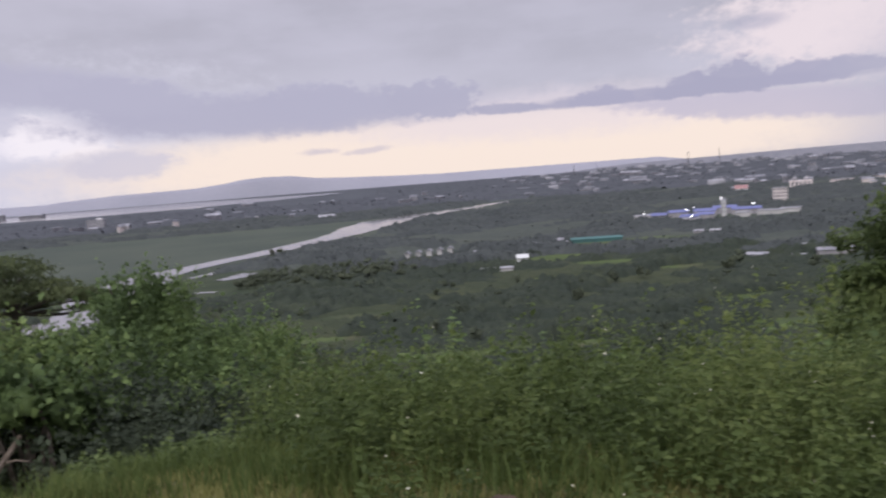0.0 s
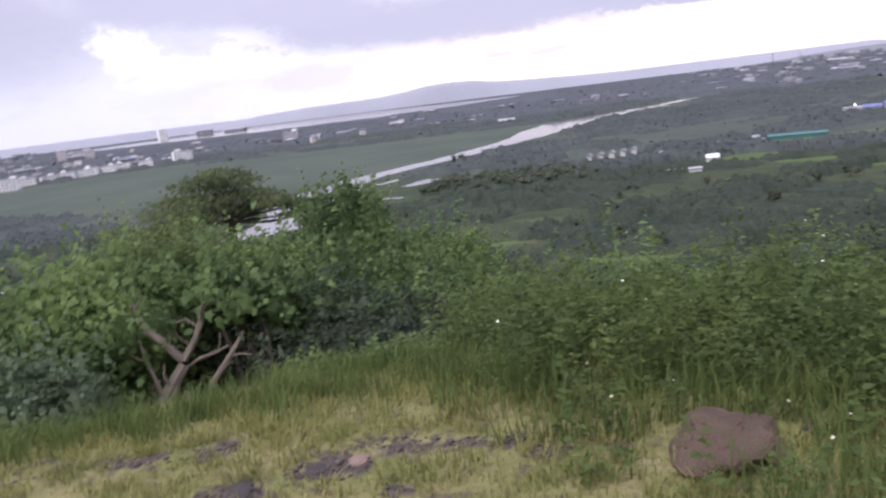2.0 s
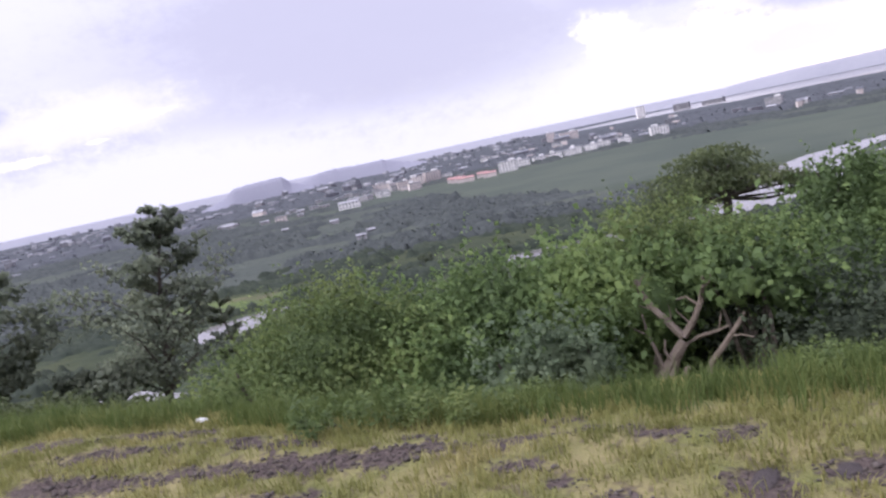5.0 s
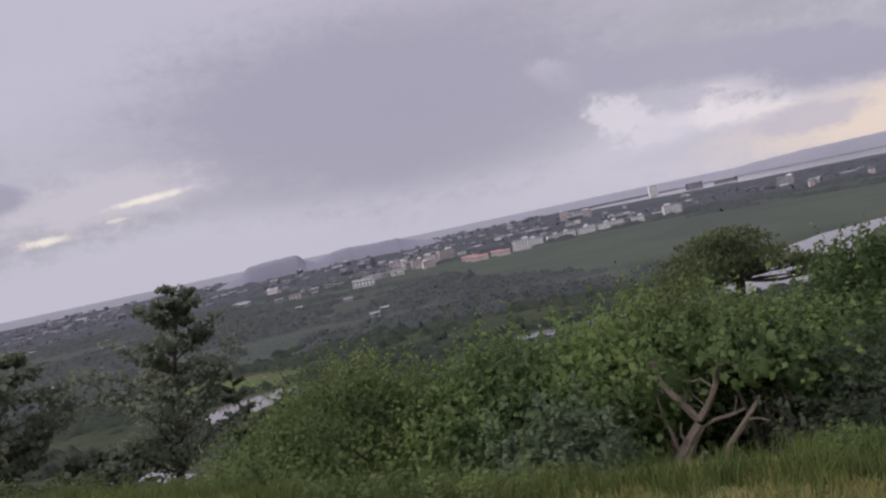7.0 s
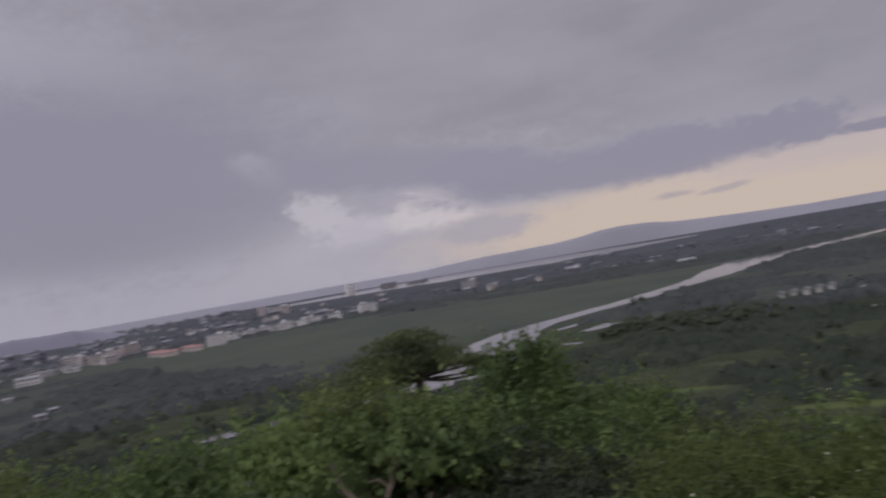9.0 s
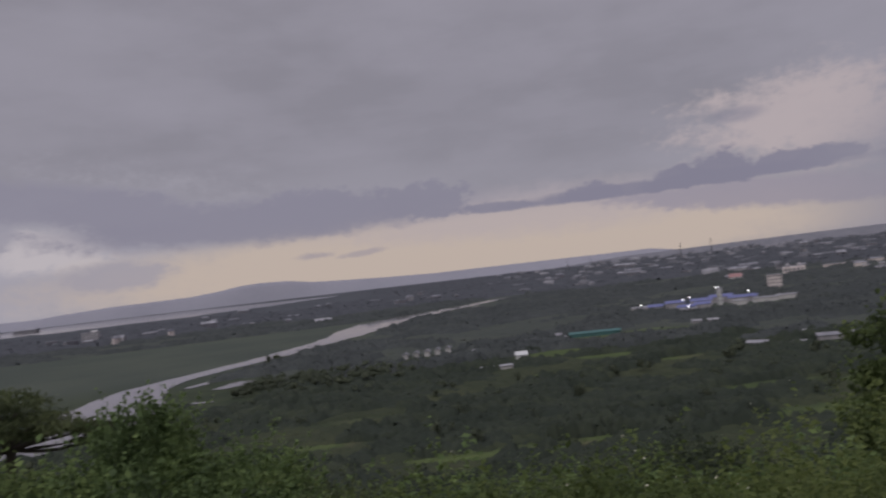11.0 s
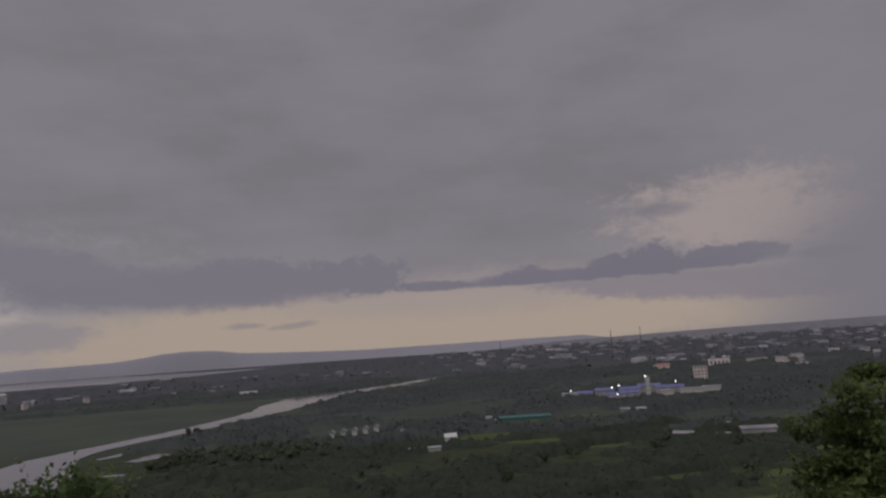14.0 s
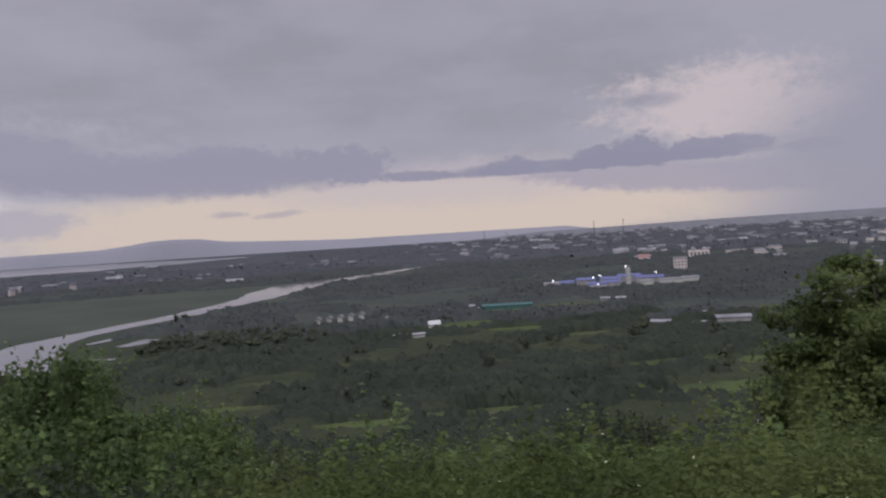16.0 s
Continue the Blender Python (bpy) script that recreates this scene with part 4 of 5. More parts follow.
def far_roofs(n, seed):
    """The joined rest of the far town: small gabled blocks."""
    g = np.random.default_rng(seed)
    a = np.concatenate([g.uniform(-82, -43, n // 2), g.uniform(2, 46, n - n // 2)])
    r = np.sqrt(g.uniform(1500.0 ** 2, 4450.0 ** 2, n))
    x, y = r * np.sin(np.radians(a)), r * np.cos(np.radians(a))
    w, d, h = g.uniform(8, 26, n) * (0.6 + r / 4000), g.uniform(6, 12, n), g.uniform(3, 7, n) * (0.6 + r / 2600)
    t = np.radians(-a + g.uniform(-40, 40, n))
    base = np.array([(-1, -1, 0), (1, -1, 0), (1, 1, 0), (-1, 1, 0), (-1, -1, 1), (1, -1, 1), (1, 1, 1), (-1, 1, 1), (-1, 0, 1.35), (1, 0, 1.35)], float)
    v = base[None] * np.stack([w / 2, d / 2, h], 1)[:, None]
    c, s_ = np.cos(t)[:, None], np.sin(t)[:, None]
    v = np.stack([v[..., 0] * c - v[..., 1] * s_ + x[:, None], v[..., 0] * s_ + v[..., 1] * c + y[:, None], v[..., 2] + PLAIN - 0.3], -1)
    f = np.array([(0, 1, 5), (0, 5, 4), (1, 2, 6), (1, 6, 5), (2, 3, 7), (2, 7, 6), (3, 0, 4), (3, 4, 7), (4, 5, 9), (4, 9, 8), (6, 7, 8), (6, 8, 9), (5, 6, 9), (7, 4, 8)])
    f = f[None] + (np.arange(n) * 10)[:, None, None]
    tagged(part("far_town_roofs", tri_mesh("far_town_roofs", v.reshape(-1, 3), f.reshape(-1, 3)), TOWN_HAZE_MIX), "jumble of far town houses and roofs in haze-painted greys", "town", kind="stuff")


far_roofs(620, 19)

# ---- woods of the valley ----
river_xy = np.array([(a, b) for a, b, _ in RIVER])


CLEAR = MEADOWS + [
    (-175, 500, 40, 75, 15), (-130, 440, 70, 9, 0), (190, 446, 22, 8, 0), (150, 450, 14, 7, 0),
    # Some of these gaps open the camera's view to buildings and ponds.
    (-47, 572, 42, 26, 30), (80, 596, 30, 16, 0), (190, 436, 26, 14, 0), (-5, 470, 18, 6, 0), (-340, 148, 40, 30, 100), (-640, 400, 60, 20, 20), (-270, 74, 50, 20, 20), (-250, 285, 34, 16, 60),
    (-800, 940, 190, 50, 60), (-1040, 770, 190, 46, 155), (-45, 556, 34, 13, 30), (-700, 1060, 90, 30, 50), (310, 880, 22, 12, 0), (-720, 1400, 60, 30, 40), (-255, 1225, 40, 18, 0), (-1200, 540, 90, 26, 10),
]


def open_ground(x, y):
    """True where no tree stands: water, marsh, clearings, and gaps cut to fit the camera's view."""
    o = np.zeros(len(x), bool)
    for a, b, l, w, t in CLEAR:
        c, s = math.cos(radians(t)), math.sin(radians(t))
        u, v = ((x - a) * c + (y - b) * s) / l, (-(x - a) * s + (y - b) * c) / w
        o |= np.hypot(u, v) + 0.2 * wave(x, y, 0.09, a) < 1.0
    rx = np.interp(y, river_xy[:, 1], river_xy[:, 0])
    o |= (np.abs(x - rx) < np.interp(y, [0, 400, 480, 900, 1300], [20, 26, 50, 45, 40])) & (y < 1520) & (y > 255)
    mx = rx - 40
    o |= (x < mx) & (x > mx - 420 - 0.25 * y) & (y > 470 + 0.18 * (mx - x)) & (y < 1150 + 0.25 * (x + 200)) & (y > -0.95 * x - 60)
    far, az = np.hypot(x, y), np.degrees(np.arctan2(x, y))
    # Trees left out here so the lake strip shows from the camera.
    o |= (far > 2350) & (az < -8) & (az > -42)
    o |= (x > -1.3 * y - 100) & (x < rx - 40) & (y > 640) & (y < 1150 + 0.35 * (x + 200))
    return o


def scatter(n, r0, r1, a0, a1, seed):
    g = np.random.default_rng(seed)
    r = np.sqrt(g.uniform(r0 * r0, r1 * r1, n))
    a = np.radians(g.uniform(a0, a1, n))
    x, y = 0.3 + r * np.sin(a), -0.1 + r * np.cos(a)
    k = ~open_ground(x, y)
    return x[k], y[k]


def woods(name, x, y, h0, h1, n_leaf, size, mat, label, seed, wide=0.45, lobes=3):
    """Trees far off as one mesh: each of some lumpy sub-crowns of leaf clumps."""
    g = np.random.default_rng(seed)
    h = h0 + (h1 - h0) * g.random(len(x)) ** 1.6
    wd = h * wide * g.uniform(0.7, 1.35, len(x))
    x, y, h, wd = (np.repeat(q, lobes) for q in (x, y, h, wd))
    n = len(x)
    x, y = x + g.standard_normal(n) * wd * 0.55, y + g.standard_normal(n) * wd * 0.55
    zc = ground_z(x, y) + h * g.uniform(0.3, 0.72, n)
    rx, rz = wd * g.uniform(0.45, 0.85, n), h * g.uniform(0.2, 0.36, n)
    d = g.standard_normal((n, n_leaf, 3))
    d /= np.linalg.norm(d, axis=2)[..., None]
    k = 0.6 + 0.55 * g.random((n, n_leaf))
    c = np.stack([x[:, None] + d[..., 0] * k * rx[:, None], y[:, None] + d[..., 1] * k * rx[:, None], zc[:, None] + d[..., 2] * k * rz[:, None]], -1).reshape(-1, 3)
    v, f = leaves(c, size, 0.4, 0.5, 0.0, 0.3, seed=seed + 1)
    mid = np.repeat(np.stack([x, y, zc - rz * 0.3], 1), n_leaf * 4, axis=0)
    nv = puffed(v, mid, 0.25, 1.5, seed)
    cv, cf, cn = cores(np.stack([x, y, zc], 1), rx * 0.66, rz * 0.66, seed)
    v, f = join([(v, f), (cv, cf)])
    ob = part(name, tri_mesh(name, v, f, np.concatenate([nv, cn])), mat)
    return tagged(ob, label, "woods", kind="stuff")


def crown_height(x, y, crown, seed):
    """The top of a closed canopy: the highest of the round crowns that stand on a jittered grid, and 0..1 for how each one differs."""
    gx, gy = np.floor(x / crown), np.floor(y / crown)
    best = np.zeros_like(x)
    for i in (-1, 0, 1):
        for j in (-1, 0, 1):
            cx, cy = gx + i, gy + j
            r1, r2, r3, r4 = (np.modf(np.abs(np.sin(cx * a + cy * b + seed) * 43758.5453))[0] for a, b in ((12.99, 78.23), (39.35, 11.14), (73.16, 52.24), (27.17, 94.67)))
            px, py = (cx + 0.15 + 0.7 * r1) * crown, (cy + 0.15 + 0.7 * r2) * crown
            rad, top = crown * (0.5 + 0.45 * r3), 0.45 + 0.55 * r4
            q = np.clip(1 - ((x - px) ** 2 + (y - py) ** 2) / rad ** 2, 0, None)
            best = np.maximum(best, top * q ** 0.5)
    return best


def canopy(name, r0, r1, a0, a1, turn, stretch, crown, height, n_leaf, size, mat, clump, label, seed, cut, scale, soft=0.25):
    """Closed woodland or scrub as one mesh: crown beside crown, ending at clearings, with loose leaf clumps on top."""
    g = np.random.default_rng(seed)
    na, nr = int(radians(a1 - a0) / turn), int(math.log(r1 / r0) / (turn * stretch))
    R = r0 * (r1 / r0) ** ((np.arange(nr)[:, None] + g.uniform(-0.4, 0.4, (nr, na))) / (nr - 1))
    A = radians(a0) + turn * (np.arange(na)[None] + g.uniform(-0.4, 0.4, (nr, na)))
    X, Y = 0.3 + R * np.sin(A), -0.1 + R * np.cos(A)
    x, y = X.ravel(), Y.ravel()
    stand = smooth01((wave(x, y, scale, seed) + 0.6 * wave(x, y, scale * 3.1, seed + 2.0) - cut) / soft)
    tall = 0.55 + 0.45 * smooth01(0.5 + 0.9 * wave(x, y, scale * 1.7, seed + 5.0))
    h = crown_height(x, y, crown, seed) * height * stand * tall
    h *= 1 + 0.1 * g.standard_normal(len(x))
    h[stand < 0.04] = -0.8
    h[open_ground(x, y)] = -0.8
    h.reshape(nr, na)[[0, -1]] = -0.8
    z = ground_z(x, y) + h
    i = (np.arange(nr - 1)[:, None] * na + np.arange(na - 1)[None]).ravel()
    f = np.concatenate([np.stack([i, i + na, i + 1], 1), np.stack([i + 1, i + na, i + na + 1], 1)])[:, ::-1]
    f = f[(h[f] > 0).any(axis=1)]
    v = np.stack([x, y, z], 1)
    fn = np.cross(v[f[:, 1]] - v[f[:, 0]], v[f[:, 2]] - v[f[:, 0]])
    fn /= np.linalg.norm(fn, axis=1)[:, None] + 1e-9
    fn *= np.sign(fn[:, 2:])
    vn = np.zeros_like(v)
    for k in range(3):
        np.add.at(vn, f[:, k], fn)
    vn += 0.3 * g.standard_normal(v.shape)
    use = np.unique(f)
    back = np.zeros(len(v), int)
    back[use] = np.arange(len(use))
    v, vn, f, h = v[use], vn[use], back[f], h[use]
    up = np.nonzero(h > 0.35 * height)[0]
    pick = g.choice(up, min(n_leaf, len(up) * 3), replace=len(up) < n_leaf)
    c = v[pick] + g.standard_normal((len(pick), 3)) * [crown * 0.16, crown * 0.16, crown * 0.07]
    lv, lf = leaves(c, size, 0.45, 0.55, 0.0, 0.5, seed=seed + 1)
    ln = np.repeat(vn[pick], 4, axis=0) + 0.25 * np.repeat(g.standard_normal((len(pick), 3)), 4, axis=0)
    nn = np.concatenate([vn, ln])
    nn /= np.linalg.norm(nn, axis=1)[:, None] + 1e-9
    v, f = join([(v, f), (lv, lf)])
    me = tri_mesh(name, v, f, nn)
    me.materials.append(mat)
    me.materials.append(clump)
    me.polygons.foreach_set("material_index", (np.arange(len(f)) >= len(f) - len(lf)).astype(np.int32))
    return tagged(part(name, me, mat), label, "woods", kind="stuff")


x, y = scatter(560, 26, 150, -85, 48, 3)
k = wave(x, y, 0.05, 1.0) > -0.4
woods("slope_scrub", x[k], y[k], 0.9, 3.4, 22, 0.30, WOODS_NEAR_LEAF, "dense dark green scrub on the falling slope", 31, 0.7)
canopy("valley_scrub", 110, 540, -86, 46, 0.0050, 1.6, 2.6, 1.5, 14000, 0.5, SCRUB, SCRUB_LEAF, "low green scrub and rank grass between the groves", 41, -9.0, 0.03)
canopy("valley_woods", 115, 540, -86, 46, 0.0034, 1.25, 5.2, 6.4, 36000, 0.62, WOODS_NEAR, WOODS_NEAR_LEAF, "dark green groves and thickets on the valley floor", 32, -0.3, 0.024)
canopy("far_scrub", 520, 1500, -86, 46, 0.0050, 2.2, 6.0, 2.2, 9000, 1.0, SCRUB_FAR_HAZE, SCRUB_FAR_HAZE_LEAF, "low scrub between the far belts of trees", 42, -9.0, 0.012)
canopy("valley_woods_beyond", 505, 1500, -86, 46, 0.0034, 1.8, 9.0, 8.5, 34000, 1.2, WOODS_MID_HAZE, WOODS_MID_HAZE_LEAF, "dark belts of trees across the valley", 33, -0.3, 0.012)
canopy("far_town_trees", 1460, 4300, -88, 48, 0.0042, 2.4, 22.0, 11.0, 14000, 3.4, WOODS_FAR_HAZE, WOODS_FAR_HAZE_LEAF, "trees among the far houses, haze painted into their blue-grey", 35, -0.4, 0.005)
x, y = scatter(120, 190, 470, -85, 44, 4)
woods("valley_trees", x, y, 4.0, 9.0, 34, 0.6, GROVE_LEAF, "taller trees standing out of the valley thickets", 36, 0.36, 4)
g_ = np.random.default_rng(88)
x, y = -105 + 42 * g_.standard_normal(170).clip(-1.5, 1.5) * 0.8, 508 + 26 * g_.standard_normal(170).clip(-1.5, 1.5)
woods("dark_grove", x, y, 4, 9, 26, 0.8, GROVE_LEAF, "dense dark grove beside the river pools", 38, 0.5)
for i, (bx, by) in enumerate([(-186, 661), (-181, 668), (-176, 655), (60, 395), (74, 402), (-15, 330), (95, 352), (160, 400), (-70, 420), (120, 412), (35, 345)]):
    lone = woods("lone_tree", np.array([bx]), np.array([by]), 7.5, 8, 60, 0.8, GROVE_LEAF, "lone round-headed tree on the valley floor", 600 + i, 0.42, 4)
    del lone["kind"]
    tagged(lone, category="tree", group="lone trees of the valley")


# ---- trees and bushes of the hilltop ----
def bush(name, lobes, leaf, mat, label, category="bush", cover=0.88, stems=3, seed=1, droop=0.4, slim=0.36, inner=0.58, bark=None):
    """lobes: (azimuth, distance, elevation of its top, half width, half height)."""
    leaf *= 0.56
    c0 = np.mean([at(a, r) for a, r, *_ in lobes], axis=0)
    z0 = float(ground_z(*c0))
    e = thing(name, c0[0], c0[1], z0, label, category)
    chunks, norms, bm = [], [], bmesh.new()
    for i, (a, r, el, hw, hh) in enumerate(lobes):
        px, py = at(a, r)
        top = 1.58 + r * math.tan(radians(el))
        c = (px - c0[0], py - c0[1], top - hh * 1.1 - z0)
        n = int(cover * 4 * math.pi * (hw * hw + 2 * hw * hh) / 3 / (leaf * leaf * slim))
        p = lobe_points(c, (hw, hw, hh), n, seed * 37 + i, inner)
        p = p[p[:, 2] > -0.5]
        chunks.append(leaves(p, leaf, 0.35, slim, droop, 0.3, seed=seed * 91 + i))
        norms.append(puffed(chunks[-1][0], np.asarray(c)[None] - [0, 0, 0.3 * hh], 0.6, 0.35, seed * 5 + i))
        g = np.random.default_rng(seed * 57 + i)
        ns, nl = int(26 * hw / 0.7), 15
        sd = g.standard_normal((ns, 3))
        sd[:, 2] = np.abs(sd[:, 2]) * 0.9 + 0.15
        sd /= np.linalg.norm(sd, axis=1)[:, None]
        st = np.asarray(c) + sd * [hw * 0.88, hw * 0.88, hh * 0.88]
        sw = sd * 0.7 + [0, 0, 0.6] + 0.3 * g.standard_normal((ns, 3))
        tt = np.linspace(0.05, 1, nl)[None, :, None] * g.uniform(0.14, 0.46, (ns, 1, 1)) * (0.6 + 0.5 * hw)
        sp = st[:, None] + sw[:, None] * tt + g.standard_normal((ns, nl, 3)) * leaf * 0.45
        chunks.append(leaves(sp.reshape(-1, 3), leaf * 0.9, 0.3, slim, droop * 0.6, 0.3, seed=seed * 93 + i))
        norms.append(puffed(chunks[-1][0], np.asarray(c)[None] - [0, 0, 0.3 * hh], 0.7, 0.5, seed * 6 + i))
        for s in range(stems):
            g = random.Random(seed * 7 + i * 3 + s)
            b0 = (c[0] * 0.7 + g.uniform(-.2, .2), c[1] * 0.7 + g.uniform(-.2, .2), float(ground_z(c0[0] + c[0] * 0.7, c0[1] + c[1] * 0.7)) - z0 - 0.15)
            tip = (c[0] + g.uniform(-.6, .6) * hw, c[1] + g.uniform(-.6, .6) * hw, c[2] + g.uniform(0.1, 0.75) * hh)
            bezier_limb(bm, b0, tip, 0.035, 0.008, 0.12, 6, seed * 50 + i * 5 + s, 5)
    tagged(part("stem_cluster", bm, bark or BARK_DARK, e), kind="stuff")
    cc = np.array([(at(a, r)[0] - c0[0], at(a, r)[1] - c0[1], 1.58 + r * math.tan(radians(el)) - hh * 1.1 - z0) for a, r, el, hw, hh in lobes])
    cv, cf, cn = cores(cc, np.array([l[3] for l in lobes]) * 0.66, np.array([l[4] for l in lobes]) * 0.66, seed, True, 0.5)
    chunks.append((cv, cf))
    norms.append(cn)
    v, f = join(chunks)
    part("foliage", tri_mesh("foliage", v, f, np.concatenate(norms)), mat, e)
    return e


bush("hedge_bush", [(-67, 7.6, -10.2, .75, .7), (-63.8, 7.6, -7.6, .6, .8), (-61.5, 7.0, -9.2, .7, .7), (-64, 6.6, -13, .6, .5)], .075, LEAF_FRESH, "fresh green bush with pale tips in the hedge", seed=2)
bush("hedge_bush", [(-59.5, 7.5, -6.9, .32, .7), (-60.4, 7.5, -8.6, .5, .8), (-57.5, 7.1, -9.4, .7, .75), (-60, 6.6, -12.5, .7, .55)], .08, LEAF_FRESH, "fresh green bush with an upright leafy shoot", seed=3)
bush("hedge_bush", [(-54.5, 7.4, -9.2, .75, .75), (-51.6, 7.6, -8.7, .7, .8), (-53, 6.7, -12.8, .8, .6), (-56, 6.5, -13.5, .6, .5)], .085, LEAF_DEEP, "dense green bush in the hedge", seed=4)
bush("hedge_bush", [(-48.5, 7.3, -9.0, .75, .8), (-45.5, 7.2, -9.2, .7, .8), (-47, 6.6, -12.4, .8, .7)], .13, LEAF_DEEP, "bush with large drooping green leaves", seed=5, droop=1.1, slim=0.34)
bush("hedge_bush", [(-43, 7.2, -9.3, .7, .8), (-40, 7.3, -8.2, .75, .9), (-42.5, 7.5, -11.5, .6, .7)], .13, LEAF_DEEP, "bush with broad hanging leaves behind the dead stump", seed=6, droop=1.1, slim=0.34)
bush("grey_bush", [(-46.2, 6.0, -13.8, .34, .40), (-43.6, 5.95, -15.2, .26, .34), (-48.8, 5.95, -15.8, .36, .34), (-45.4, 5.8, -17.4, .3, .25)], .10, LEAF_GREY, "pale grey-green low bush beside the dead stump", seed=7)
bush("overhanging_bush", [(-31.6, 6.7, -11.9, .28, .2), (-29.4, 6.8, -12.4, .3, .24), (-27.6, 6.9, -13.6, .34, .32), (-33.2, 6.9, -10.8, .3, .2)], .15, LEAF_DEEP, "leafy branches with broad pale leaves over the dead stump", seed=17, droop=0.9, cover=0.6)
bush("thorn_bush", [(-38.4, 7.9, -7.0, .7, .9), (-36, 8.0, -6.9, .8, .9), (-33.5, 8.1, -7.6, .8, .8)], .06, LEAF_FRESH, "feathery yellow-green bush under the acacia", seed=8, cover=0.85)
bush("broad_bush", [(-34.5, 8.0, -9.6, .8, .8), (-30.5, 7.9, -9.0, .9, .8), (-28, 8.0, -8.6, .8, .8)], .10, LEAF_DEEP, "broad green bush over the dead stump", seed=9)
bush("tall_bush", [(-25.3, 8.9, -5.7, .28, .5), (-23.6, 8.9, -5.5, .36, .6), (-21.9, 8.9, -6.0, .3, .55), (-25, 8.6, -8.6, .6, .8), (-22.4, 8.7, -8.6, .65, .9), (-19.2, 8.8, -9.9, .5, .7), (-26, 8.0, -11.2, .8, .8), (-22.5, 7.9, -11.8, .9, .8)], .09, LEAF_DEEP, "tall green bush with an upright leafy top", "bush", seed=10)
bush("spreading_bush", [(-17.2, 8.9, -10.0, .5, .6), (-14.8, 9.2, -10.4, .45, .6), (-18, 8.0, -11.8, .7, .7), (-14.5, 8.2, -13.0, .6, .6), (-21, 7.4, -13.4, .8, .6)], .09, LEAF_DEEP, "spreading bush of mixed green leaves", seed=11)
bush("low_bush", [(-12.3, 8.4, -13.2, .6, .55), (-10.5, 8.0, -14.6, .5, .5), (-16.5, 7.0, -15.0, .7, .5), (-12, 7.0, -16.4, .6, .45)], .08, LEAF_DARK, "low dark bush among weeds", seed=12)
# Dark leaf colour stands in for the shaded hollow behind the stump.
bush("front_bush", [(-37.5, 7.7, -11.5, .6, .7), (-27, 7.0, -12.8, .8, .75), (-23.5, 6.8, -14.4, .8, .6), (-31, 7.6, -12.2, .7, .7), (-20, 6.5, -16.2, .7, .45)], .085, LEAF_DARK_SHADE, "dark bush behind the dead stump, shade painted into its leaves", seed=13)
bush("dark_shrub", [(12.6, 14.2, -12.6, .9, .9), (10.5, 14.0, -13.8, .8, .8), (15, 14.4, -13.8, 1.0, .8), (13, 13.4, -15.0, 1.2, .9)], .12, LEAF_DARK_SHADE, "dark round shrub on the slope", "shrub", seed=14)
bush("slope_bush", [(20, 12, -15.2, 1.0, .8), (24, 12, -14.6, 1.0, .8), (28, 12.5, -13.4, 1.0, .9), (33, 12, -12.4, 1.2, 1.1)], .11, LEAF_FRESH, "bright green bush below the brow", seed=15)


for i, (a, r, el, hw, hh, m_) in enumerate([(6.3, 6.6, -13.7, .22, .34, 0), (10.8, 6.2, -15.0, .26, .3, 0), (-1.4, 6.8, -14.2, .24, .32, 1), (18.5, 6.6, -14.3, .3, .34, 0), (26.0, 6.8, -13.6, .34, .36, 1), (22.5, 6.0, -15.6, .26, .3, 0), (3.0, 5.4, -17.0, .24, .26, 1), (14.6, 5.6, -16.8, .3, .3, 1), (-6.5, 6.6, -15.4, .3, .32, 0), (-10.2, 5.8, -17.6, .28, .28, 1), (30.5, 6.2, -14.8, .3, .36, 0), (8.4, 4.8, -19.4, .22, .24, 0), (-3.8, 4.9, -19.6, .24, .24, 1), (20, 4.9, -18.8, .26, .26, 1)]):
    bush("weed_clump", [(a, r, el, hw, hh), (a + 1.3, r - 0.15, el - 1.6, hw * 0.9, hh * 0.8)], .06, (LEAF_WEED, LEAF_FRESH)[m_], ("yellow-green clump of tall weeds", "fresh green clump of leafy weeds")[m_], "weed", seed=120 + i, stems=4, bark=LEAF_DARK)


